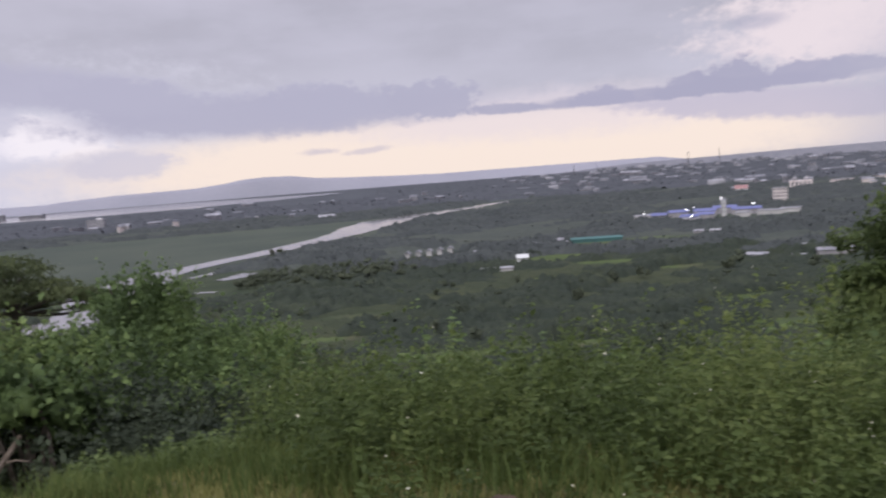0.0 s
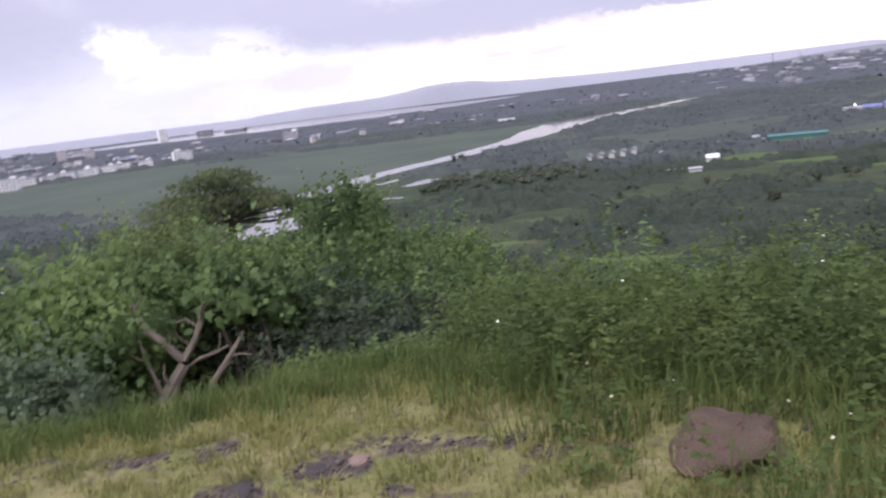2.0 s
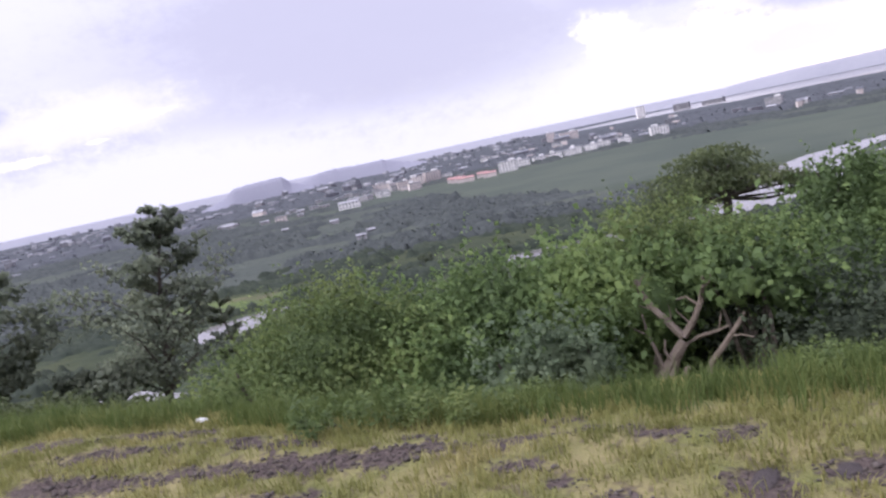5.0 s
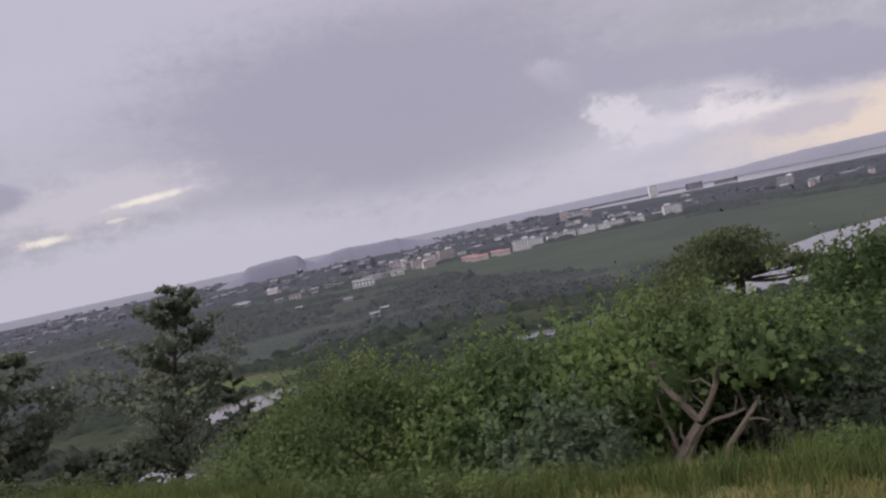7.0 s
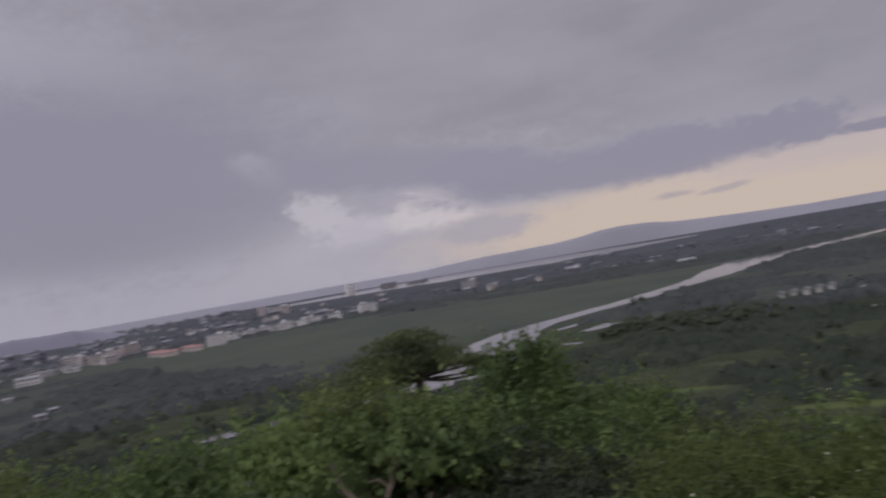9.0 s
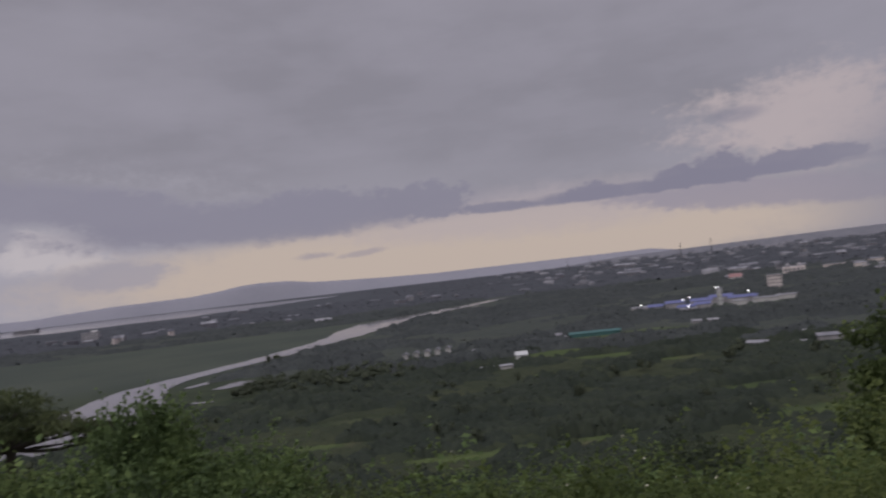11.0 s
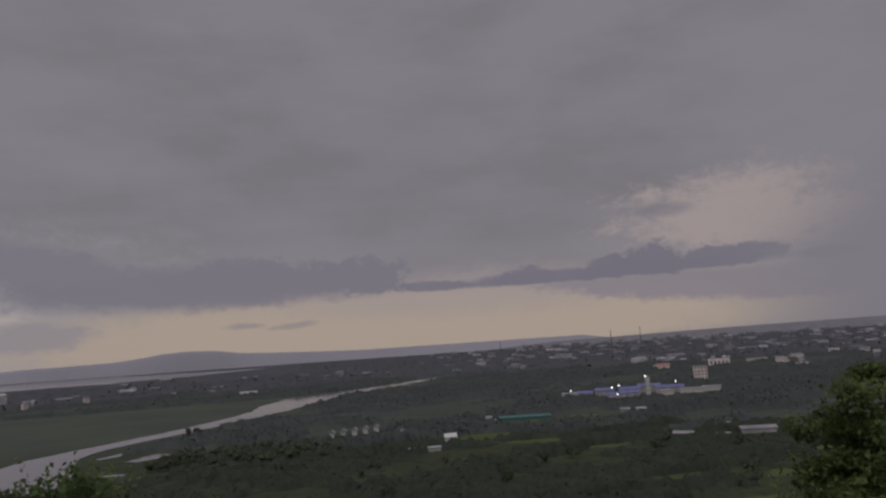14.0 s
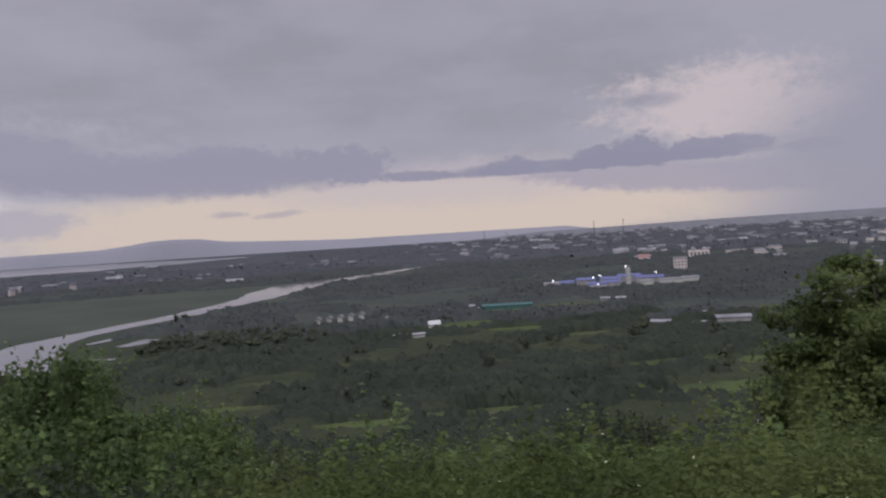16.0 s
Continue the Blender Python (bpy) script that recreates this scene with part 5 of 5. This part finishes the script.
def tree(name, az, r, top_el, spread, label, mat, leaf, seed, n_limb=16, shape="cone", sprig=26, crown_from=0.25, slim=0.4, group="", lean=None):
    """A tree with a tapered trunk, limbs, and leaves held in sprigs along its twigs."""
    g = random.Random(seed)
    px, py = at(az, r)
    z0 = float(ground_z(px, py))
    H = 1.58 + r * math.tan(radians(top_el)) - z0
    e = thing(name, px, py, z0, label, "tree", group)
    bm = bmesh.new()
    lean = lean or (g.uniform(-.12, .12) * H, 0.0)
    trunk = [(lean[0] * t * (0.5 + 0.5 * t) + 0.02 * H * math.sin(t * 5), lean[1] * t * (0.5 + 0.5 * t) + 0.02 * H * math.sin(t * 4 + 1), t * H * 0.97 - 0.2) for t in np.linspace(0, 1, 10)]
    limb(bm, trunk, [0.022 * H * (1 - 0.88 * t) for t in np.linspace(0, 1, 10)], 9)
    part("trunk", bm, BARK_DARK, e)
    for i in range(n_limb):
        t = crown_from + (1 - crown_from) * (i + g.random() * 0.8) / n_limb
        k = min(8, int(t * 9))
        f = t * 9 - k
        b = Vector(trunk[k]).lerp(Vector(trunk[k + 1]), min(1, f))
        a = i * 2.4 + g.uniform(-.5, .5)
        if shape == "cone":
            ln = spread * (1.06 - t) ** 0.8 * g.uniform(0.45, 1.2) + 0.03 * H
            rise = g.uniform(0.1, 0.9)
        else:
            ln = spread * (0.45 + 0.75 * math.sin(math.pi * min(1, max(0.05, (t - crown_from) / (1 - crown_from)))) ** 0.7) * g.uniform(0.7, 1.1)
            rise = g.uniform(0.1, 0.7) * (1.2 - t)
        tip = b + Vector((math.cos(a) * ln, math.sin(a) * ln, ln * rise))
        twigs = bmesh.new()
        pts = bezier_limb(twigs, b, tip, 0.009 * H * (1.15 - t), 0.004, 0.12, 7, seed * 31 + i, 5)
        bough = part("limb", twigs, BARK_DARK, e)
        sprays = []
        for j in range(2, 7):
            rad = 0.09 * spread + 0.16 * ln * (0.5 + 0.5 * g.random())
            rad *= (1.2 - 0.5 * t) if shape == "cone" else 1.0
            q = lobe_points(pts[j], (rad, rad, rad * (0.55 if shape == "cone" else 0.85)), int(sprig * (0.6 + 0.8 * g.random())), seed * 17 + i * 7 + j, 0.1)
            sprays.append(leaves(q, leaf, 0.3, slim, 0.5, 0.4, seed=seed * 13 + i * 7 + j))
        v, f = join(sprays)
        axis = np.stack([0 * v[:, 0], 0 * v[:, 1], np.clip(v[:, 2] - 0.35 * spread, 0, None)], 1)
        tagged(part("leaf_spray", tri_mesh("leaf_spray", v, f, puffed(v, axis, 0.5, 0.4, seed + i)), mat, bough), kind="stuff")
    q = lobe_points(trunk[-1], (0.07 * spread, 0.07 * spread, 0.16 * spread), sprig, seed, 0.1)
    v, f = leaves(q, leaf, 0.3, slim, 0.3, 0.4, seed=seed)
    axis = np.stack([0 * v[:, 0], 0 * v[:, 1], np.clip(v[:, 2] - 0.35 * spread, 0, None)], 1)
    tagged(part("crown_tip", tri_mesh("crown_tip", v, f, puffed(v, axis, 0.6, 0.4, seed)), mat, e), kind="stuff")
    return e


tree("slender_tree", -73.4, 12.8, 0.6, 1.42, "slender dark tree with airy feathery crown", LEAF_TREE, .078, 41, 50, "cone", 30, 0.12, lean=(0.26, 0.74), group="trees at the hill's brow")
tree("round_tree", -82.6, 12.0, -1.2, 0.85, "dark leafy tree at the brow", LEAF_TREE, .085, 42, 26, "round", 44, group="trees at the hill's brow")
tree("small_tree", -67.4, 13.0, -6.0, 0.5, "small dark tree beside the slender one", LEAF_TREE, .08, 43, 18, "cone", 30, 0.3, group="trees at the hill's brow")
tree("small_tree", -77.2, 11.5, -9.0, 0.5, "low dark tree beside the slender one", LEAF_TREE, .08, 44, 18, "round", 34, 0.3, group="trees at the hill's brow")
tree("leafy_tree", 31.0, 15.2, -2.2, 1.7, "bright green leafy tree on the slope", LEAF_FRESH, .085, 45, 36, "round", 110, 0.15, group="trees on the slope")
tree("leafy_tree", 27.0, 15.0, -5.0, 1.3, "bright green lower tree on the slope", LEAF_FRESH, .085, 46, 30, "round", 110, 0.15, group="trees on the slope")
tree("dark_tree", 37.0, 15.5, 5.0, 1.5, "tall dark feathery tree on the slope", LEAF_TREE, .09, 47, 36, "cone", 60, 0.15, group="trees on the slope")
bush("slope_thicket", [(27, 15, -7.6, 1.2, 1.2), (31.5, 15, -5.2, 1.3, 1.3), (34, 14.6, -8, 1.6, 1.4), (29.5, 14.4, -10.4, 1.5, 1.2), (34, 15, -4, 1.2, 1.3)], .14, LEAF_FRESH, "dense leafy thicket under the slope trees", seed=16)

# the acacia: a bare bent trunk with a flat feathery crown above the hedge
ax, ay = at(-31.9, 9.3)
az0 = float(ground_z(ax, ay))
acacia = thing("acacia", ax, ay, az0, "small acacia with a flat feathery dark crown", "tree")
bm = bmesh.new()
base_top = (0.1, 0.0, 1.58 + 9.3 * math.tan(radians(-7.6)) - az0)
limb(bm, [(0, 0, -0.2), (-0.08, 0, base_top[2] * 0.4), (0.02, 0, base_top[2] * 0.75), base_top], [.075, .065, .055, .05], 8)
part("trunk", bm, BARK_DARK, acacia)
for i, (a, el, dr, r0) in enumerate([(-35.4, -5.6, 0, .34), (-34.4, -4.9, .3, .36), (-33.2, -4.0, .1, .34), (-31.9, -3.5, -.2, .34), (-30.7, -4.2, .2, .34), (-29.6, -5.2, 0, .30), (-28.4, -5.8, -.2, .28), (-27.2, -6.1, 0, .26), (-26.3, -6.4, .1, .2), (-36.0, -6.6, .2, .32),
                                     (-33, -5.2, -.3, .4), (-31.2, -5.0, .4, .38), (-34.2, -6.3, -.2, .3), (-32.4, -5.9, -.2, .28), (-30.2, -6.0, .1, .28), (-26.0, -7.0, .1, .13), (-27.4, -6.9, -.1, .13), (-36.6, -7.0, 0, .26)]):
    tx, ty = at(a, 9.3 + dr)
    tip = (tx - ax, ty - ay, 1.58 + (9.3 + dr) * math.tan(radians(el)) - az0 - 0.15)
    bm = bmesh.new()
    bezier_limb(bm, base_top, tip, .026, .005, 0.12, 7, 300 + i, 6)
    bough = part("limb", bm, BARK_DARK, acacia)
    q = lobe_points(tip, (r0 * 1.15, r0 * 1.15, r0 * 0.24), int(430 * r0 / .35), 400 + i, 0.1)
    v, f = leaves(q, .062, .3, .2, .9, .5, seed=500 + i)
    tagged(part("leaf_spray", tri_mesh("leaf_spray", v, f, puffed(v, np.asarray(tip)[None] - [0, 0, 0.2], 0.5, 0.3, i)), LEAF_DARK, bough), kind="stuff")

# the dead stump with its sawn, bare branches
sx, sy = -3.66, 5.1
sz = float(ground_z(sx, sy))
stump = thing("dead_stump", sx, sy, sz, "bare pale dead stump with forked broken branches", "stump")


def branch(pts, radii, sides=8):
    bm = bmesh.new()
    limb(bm, [(a - sx, b - sy, c - sz) for a, b, c in pts], radii, sides)
    return part("branch", bm, BARK, stump)


bm = bmesh.new()
limb(bm, [(-.06, -.05, -.2), (-.05, -.04, .05), (.0, .05, .2), (.06, .13, .32)], [0.095, 0.075, 0.055, 0.042], 10)
limb(bm, [(-.10, -.02, -.2), (-.15, -.01, .02), (-.17, .02, .14), (-.14, .03, .22)], [0.06, 0.05, 0.04, 0.028], 8)
limb(bm, [(.0, .0, -.15), (.07, .03, .03), (.11, .06, .12)], [0.05, 0.04, 0.022], 8)
part("trunk", bm, BARK, stump)
boughs = [
    branch([(-3.60, 5.23, -.42), (-3.72, 5.20, -.27), (-3.82, 5.17, -.14), (-3.90, 5.16, .0), (-3.92, 5.15, .10)], [0.036, 0.031, 0.027, 0.024, 0.018]),
    branch([(-3.90, 5.16, .0), (-3.98, 5.14, .05), (-4.02, 5.13, .04)], [0.0168, 0.0140, 0.0101]),
    branch([(-3.60, 5.23, -.42), (-3.54, 5.32, -.30), (-3.49, 5.40, -.15), (-3.47, 5.46, .05)], [0.034, 0.028, 0.023, 0.017]),
    branch([(-3.50, 5.38, -.18), (-3.60, 5.36, -.10), (-3.68, 5.33, -.12)], [0.0123, 0.0095, 0.0067]),
    branch([(-3.62, 5.18, -.50), (-3.50, 5.30, -.43), (-3.38, 5.38, -.40), (-3.28, 5.42, -.36)], [0.0225, 0.0179, 0.0140, 0.0084]),
    branch([(-3.70, 5.05, -.72), (-3.78, 5.07, -.50), (-3.84, 5.08, -.36), (-3.88, 5.10, -.18)], [0.0225, 0.0168, 0.0123, 0.0067]),
    branch([(-3.64, 5.10, -.62), (-3.70, 5.08, -.50), (-3.69, 5.10, -.40)], [0.0168, 0.0123, 0.0067]),
]
for i, (p, q) in enumerate([((-3.88, 5.16, -.03), (-3.80, 5.12, .16)), ((-3.80, 5.18, -.16), (-3.95, 5.10, -.10)), ((-3.48, 5.43, -.05), (-3.36, 5.40, .08)), ((-3.55, 5.30, -.32), (-3.62, 5.22, -.16)), ((-3.36, 5.39, -.39), (-3.30, 5.36, -.22)), ((-3.84, 5.08, -.36), (-4.0, 5.05, -.28)), ((-3.70, 5.21, -.30), (-3.66, 5.18, -.12))]):
    bm = bmesh.new()
    bezier_limb(bm, [p[0] - sx, p[1] - sy, p[2] - sz], [q[0] - sx, q[1] - sy, q[2] - sz], .009, .003, 0.15, 5, 700 + i, 5)
    part("twig", bm, BARK, boughs[(0, 0, 2, 2, 4, 5, 0)[i]])
lx, ly = -3.44, 5.16
leaner = thing("dead_pole", lx, ly, float(ground_z(lx, ly)), "bare pale dead branch stuck upright beside the stump", "branch")
bm = bmesh.new()
lz = float(ground_z(lx, ly))
limb(bm, [(0, 0, -.12), (.06, .10, -.62 - lz), (.13, .22, -.50 - lz), (.20, .31, -.38 - lz), (.25, .38, -.28 - lz)], [.026, .025, .023, .021, .018], 8)
limb(bm, [(.16, .26, -.45 - lz), (.25, .28, -.44 - lz), (.34, .30, -.46 - lz)], [.010, .008, .005], 5)
part("pole", bm, BARK, leaner)


# ---- grass and weeds ----
def blades(x, y, h, w, seed, bend=0.5, z=None):
    """Bent blades of grass, two triangles each and a tip."""
    g = np.random.default_rng(seed)
    n = len(x)
    z = ground_z(x, y) - 0.01 if z is None else z
    a = g.uniform(0, 2 * math.pi, n)
    d = np.stack([np.cos(a), np.sin(a)], 1)
    s = np.stack([-d[:, 1], d[:, 0]], 1)
    hh = h * (0.5 + g.random(n))
    b = bend * hh * g.random(n)
    p0 = np.stack([x - s[:, 0] * w, y - s[:, 1] * w, z], 1)
    p1 = np.stack([x + s[:, 0] * w, y + s[:, 1] * w, z], 1)
    m0 = np.stack([x - s[:, 0] * w * .8 + d[:, 0] * b * .3, y - s[:, 1] * w * .8 + d[:, 1] * b * .3, z + hh * .6], 1)
    m1 = np.stack([x + s[:, 0] * w * .8 + d[:, 0] * b * .3, y + s[:, 1] * w * .8 + d[:, 1] * b * .3, z + hh * .6], 1)
    t = np.stack([x + d[:, 0] * b, y + d[:, 1] * b, z + hh], 1)
    v = np.stack([p0, p1, m0, m1, t], 1).reshape(-1, 3)
    i = np.arange(n)[:, None] * 5
    f = np.concatenate([i + [0, 1, 3], i + [0, 3, 2], i + [2, 3, 4]], 1).reshape(-1, 3)
    return v, f


def clumpy(n, seed, box, keep, per=14, sd=0.05):
    """Positions gathered in tufts inside a box of the plan where keep() holds."""
    g = np.random.default_rng(seed)
    cx, cy = g.uniform(box[0], box[1], n // per), g.uniform(box[2], box[3], n // per)
    x = (np.repeat(cx, per) + g.standard_normal(n // per * per) * sd)
    y = (np.repeat(cy, per) + g.standard_normal(n // per * per) * sd)
    k = keep(x, y)
    return x[k], y[k]


x, y = clumpy(130000, 61, (-9.5, 3, -0.2, 5.2), lambda x, y: (soil_at(x, y) < 0.3 + 0.35 * np.random.default_rng(4).random(len(x))) & (np.hypot(x, y) > 0.9) & (np.hypot(x, y) < np.interp(np.degrees(np.arctan2(x, y)), [-90, -76, -60, -50], [9, 7.5, 6.2, 5.4])), 20, 0.05)
v, f = blades(x, y, 0.055, 0.0035, 62, 1.1)
tagged(part("short_grass", tri_mesh("short_grass", v, f), GRASS_DRY), "short yellow-green grass in tufts on dark soil", "grass", kind="stuff")


def verge(x, y):
    r = np.hypot(x, y) + 0.3 * wave(x, y, 1.7, 2.0)
    a = np.degrees(np.arctan2(x, y))
    inner = np.interp(a, [-95, -81, -75, -68, -55, -45, -35, -20, -8, 0, 15, 60], [8.2, 6.9, 6.0, 5.2, 4.4, 4.0, 3.9, 3.6, 2.95, 2.75, 2.5, 2.4])
    return (r > inner) & (r < np.maximum(6.0, inner + 1.6)) & (a < 40) & ((a < 2) | (r < 4.2)) & (np.hypot((x - 0.51) / 1.2, y - 2.9) > 0.26) & ~((r > 4.7) & (a > -43) & (a < -28))


x, y = clumpy(150000, 63, (-11, 3.6, -1.5, 6.5), verge, 26, 0.07)
v, f = blades(x, y, 0.15, 0.0035, 64, 1.0)
tagged(part("tall_grass", tri_mesh("tall_grass", v, f), GRASS_TALL), "tall soft green grass along the hedge foot", "grass", kind="stuff")


def weeds(name, n, region, h0, h1, leaf, mat, label, seed, per=34):
    """Leafy herb stems standing close together."""
    g = np.random.default_rng(seed)
    x, y = g.uniform(-13, 11, n * 18), g.uniform(-1, 13, n * 18)
    k = np.nonzero(region(x, y))[0][:n]
    x, y = x[k], y[k]
    n = len(x)
    h = g.uniform(h0, h1, n) * np.clip(1 + 0.55 * wave(x, y, 1.3, seed) + 0.45 * wave(x, y, 3.9, seed + 1), 0.3, None)
    t = 0.12 + 0.88 * g.random((n, per)) ** 0.75
    a = g.uniform(0, 2 * math.pi, (n, per))
    lean = g.standard_normal((n, 2)) * 0.12
    rad = leaf * (0.5 + 1.4 * (1.1 - t))
    z = ground_z(x, y)
    c = np.stack([x[:, None] + np.cos(a) * rad + lean[:, :1] * t * h[:, None], y[:, None] + np.sin(a) * rad + lean[:, 1:] * t * h[:, None], z[:, None] + t * h[:, None]], -1)
    ax_ = np.stack([np.cos(a), np.sin(a), 0.3 + 0 * a], -1).reshape(-1, 3)
    v, f = leaves(c.reshape(-1, 3), leaf, 0.35, 0.3, 0.15, 0.5, ax_, seed + 1)
    sv, sf = blades(x, y, 0.66 * float(np.mean(h)), 0.005, seed + 2, 0.2, z)
    v, f = join([(v, f), (sv, sf)])
    tagged(part(name, tri_mesh(name, v, f), mat), label, "weeds", kind="stuff")
    return np.stack([x + lean[:, 0] * h, y + lean[:, 1] * h, z + h], 1)


def polar(a0, a1, r0, r1):
    def keep(x, y):
        a, r = np.degrees(np.arctan2(x, y)), np.hypot(x, y) + 0.35 * wave(x, y, 1.1, 5.0)
        return (a > a0) & (a < a1) & (r > r0) & (r < r1)
    return keep


tips = [weeds("weed_thicket", 2600, polar(-14, 48, 4.4, 9.2), 0.3, 0.82, 0.04, LEAF_WEED, "thicket of yellow-green flowering weeds", 71)]
tips.append(weeds("low_weeds", 2000, polar(-9, 48, 3.35, 5.2), 0.18, 0.5, 0.036, LEAF_WEED, "low leafy weeds at the edge of the grass", 73))
tips.append(weeds("front_weeds", 1200, lambda x, y: polar(-3, 50, 2.35, 3.6)(x, y) & (np.hypot((x - 0.5) / 1.15, y - 2.85) > 0.36), 0.07, 0.22, 0.036, LEAF_WEED, "low herbs round the boulder", 83, 16))
weeds("hedge_foot_weeds", 1300, lambda x, y: polar(-66, -8, 4.5, 6.6)(x, y) & ~polar(-45, -26, 3.5, 9)(x, y), 0.05, 0.24, 0.036, LEAF_FRESH, "green weeds along the hedge foot", 75)
tips.append(weeds("brow_weeds", 900, polar(-10, 50, 9.0, 13.0), 0.6, 1.3, 0.10, LEAF_DEEP, "dark tangled weeds below the brow", 77))
weeds("brow_scrub", 500, polar(-95, -67, 8.6, 12.5), 0.08, 0.28, 0.06, LEAF_DARK, "dark scrub at the brow", 79)
tp = np.concatenate(tips)
pick = np.random.default_rng(5).random(len(tp)) < 0.13
v, f = leaves(tp[pick] + [0, 0, 0.02], 0.011, 0.4, 0.5, 0, 0.6, seed=81)
tagged(part("weed_flowers", tri_mesh("weed_flowers", v, f), FLOWER), "tiny pale flower heads on the weeds", "flowers", kind="stuff")


# ---- stones and litter ----
def stone(name, x, y, w, d, h, mat, label, seed, sink=0.35):
    g = random.Random(seed)
    bm = bmesh.new()
    bmesh.ops.create_icosphere(bm, subdivisions=4 if w > 0.3 else 3, radius=0.5)
    for vtx in bm.verts:
        n = noise.noise(vtx.co * 2.3 + Vector((seed, 0, 0))) * 0.3 + noise.noise(vtx.co * 5 + Vector((0, seed, 0))) * 0.2 + noise.noise(vtx.co * 13 + Vector((0, seed, 9))) * 0.09
        vtx.co *= 1 + n
        vtx.co = Vector((vtx.co.x * w, vtx.co.y * d, vtx.co.z * h))
    ob = part(name, bm, mat)
    ob.matrix_basis = pose(x, y, float(ground_z(x, y)) + h * (0.3 - sink), 0, 0, g.uniform(0, 360))
    return tagged(ob, label, "stone")


stone("boulder", 0.51, 2.93, 0.56, 0.42, 0.22, STONE_RED, "weathered reddish-brown boulder sunk in grass", 3)
stone("stone", -0.98, 2.78, 0.12, 0.09, 0.042, STONE_PINK, "flat pink stone in the worn grass", 5)
stone("stone", -1.38, 2.47, 0.19, 0.10, 0.034, STONE_GREY, "flat grey stone half sunk in soil", 6)
stone("stone", -1.14, 2.68, 0.14, 0.10, 0.028, STONE_GREY, "flat grey stone half sunk in soil", 7)
stone("stone", -0.55, 2.36, 0.11, 0.08, 0.024, STONE_GREY, "flat grey stone half sunk in soil", 8)
stone("stone", -1.44, 2.17, 0.10, 0.07, 0.024, STONE_GREY, "flat grey stone half sunk in soil", 9)
stone("stone", -1.62, 1.86, 0.16, 0.11, 0.024, STONE_GREY, "flat grey stone half sunk in soil", 10)
stone("stone", -0.2, 2.15, 0.16, 0.10, 0.030, STONE_RED, "flat brown stone half sunk in soil", 11)
stone("stone", 0.1, 2.9, 0.13, 0.10, 0.042, STONE_RED, "small brown stone by the boulder", 12)


def scrap(x, y, s, seed, label):
    bm = bmesh.new()
    bmesh.ops.create_grid(bm, x_segments=5, y_segments=5, size=s / 2)
    for vtx in bm.verts:
        vtx.co.z = 0.3 * s * (noise.noise(vtx.co * (9 / s) * 0.3 + Vector((seed, 0, 0))) + 0.3)
    bmesh.ops.solidify(bm, geom=bm.faces[:], thickness=0.003)
    ob = part("plastic_scrap", bm, LITTER)
    ob.matrix_basis = pose(x, y, float(ground_z(x, y)) + 0.03, 12, 8, seed * 40)
    tagged(ob, label, "litter")


scrap(-0.75, 2.31, 0.022, 1, "crumpled white plastic scrap on grass")
scrap(-0.86, 2.31, 0.02, 2, "crumpled white plastic scrap on grass")
scrap(-5.72, 1.88, 0.085, 3, "crumpled white plastic bag at the grass edge")


def gravel():
    g = np.random.default_rng(91)
    x, y = g.uniform(-6, 1.2, 60000), g.uniform(0.6, 3.4, 60000)
    k = np.nonzero(soil_at(x, y) > 0.45)[0][:4200]
    x, y = x[k], y[k]
    n = len(x)
    z = ground_z(x, y)
    s = g.uniform(0.004, 0.013, n) * (1 + 1.2 * (g.random(n) > 0.93))
    o = np.array([(1, 0, 0), (0, 1, 0), (-1, 0, 0), (0, -1, 0), (0, 0, .7), (0, 0, -.5)], float)
    v = o[None] * s[:, None, None] * g.uniform(.6, 1.3, (n, 6, 1)) + np.stack([x, y, z + s * .2], 1)[:, None]
    t = np.array([(0, 1, 4), (1, 2, 4), (2, 3, 4), (3, 0, 4), (1, 0, 5), (2, 1, 5), (3, 2, 5), (0, 3, 5)])
    f = t[None] + np.arange(n)[:, None, None] * 6
    tagged(part("gravel", tri_mesh("gravel", v.reshape(-1, 3), f.reshape(-1, 3)), GRAVEL), "dark volcanic gravel on the worn soil", "gravel", kind="stuff")


gravel()
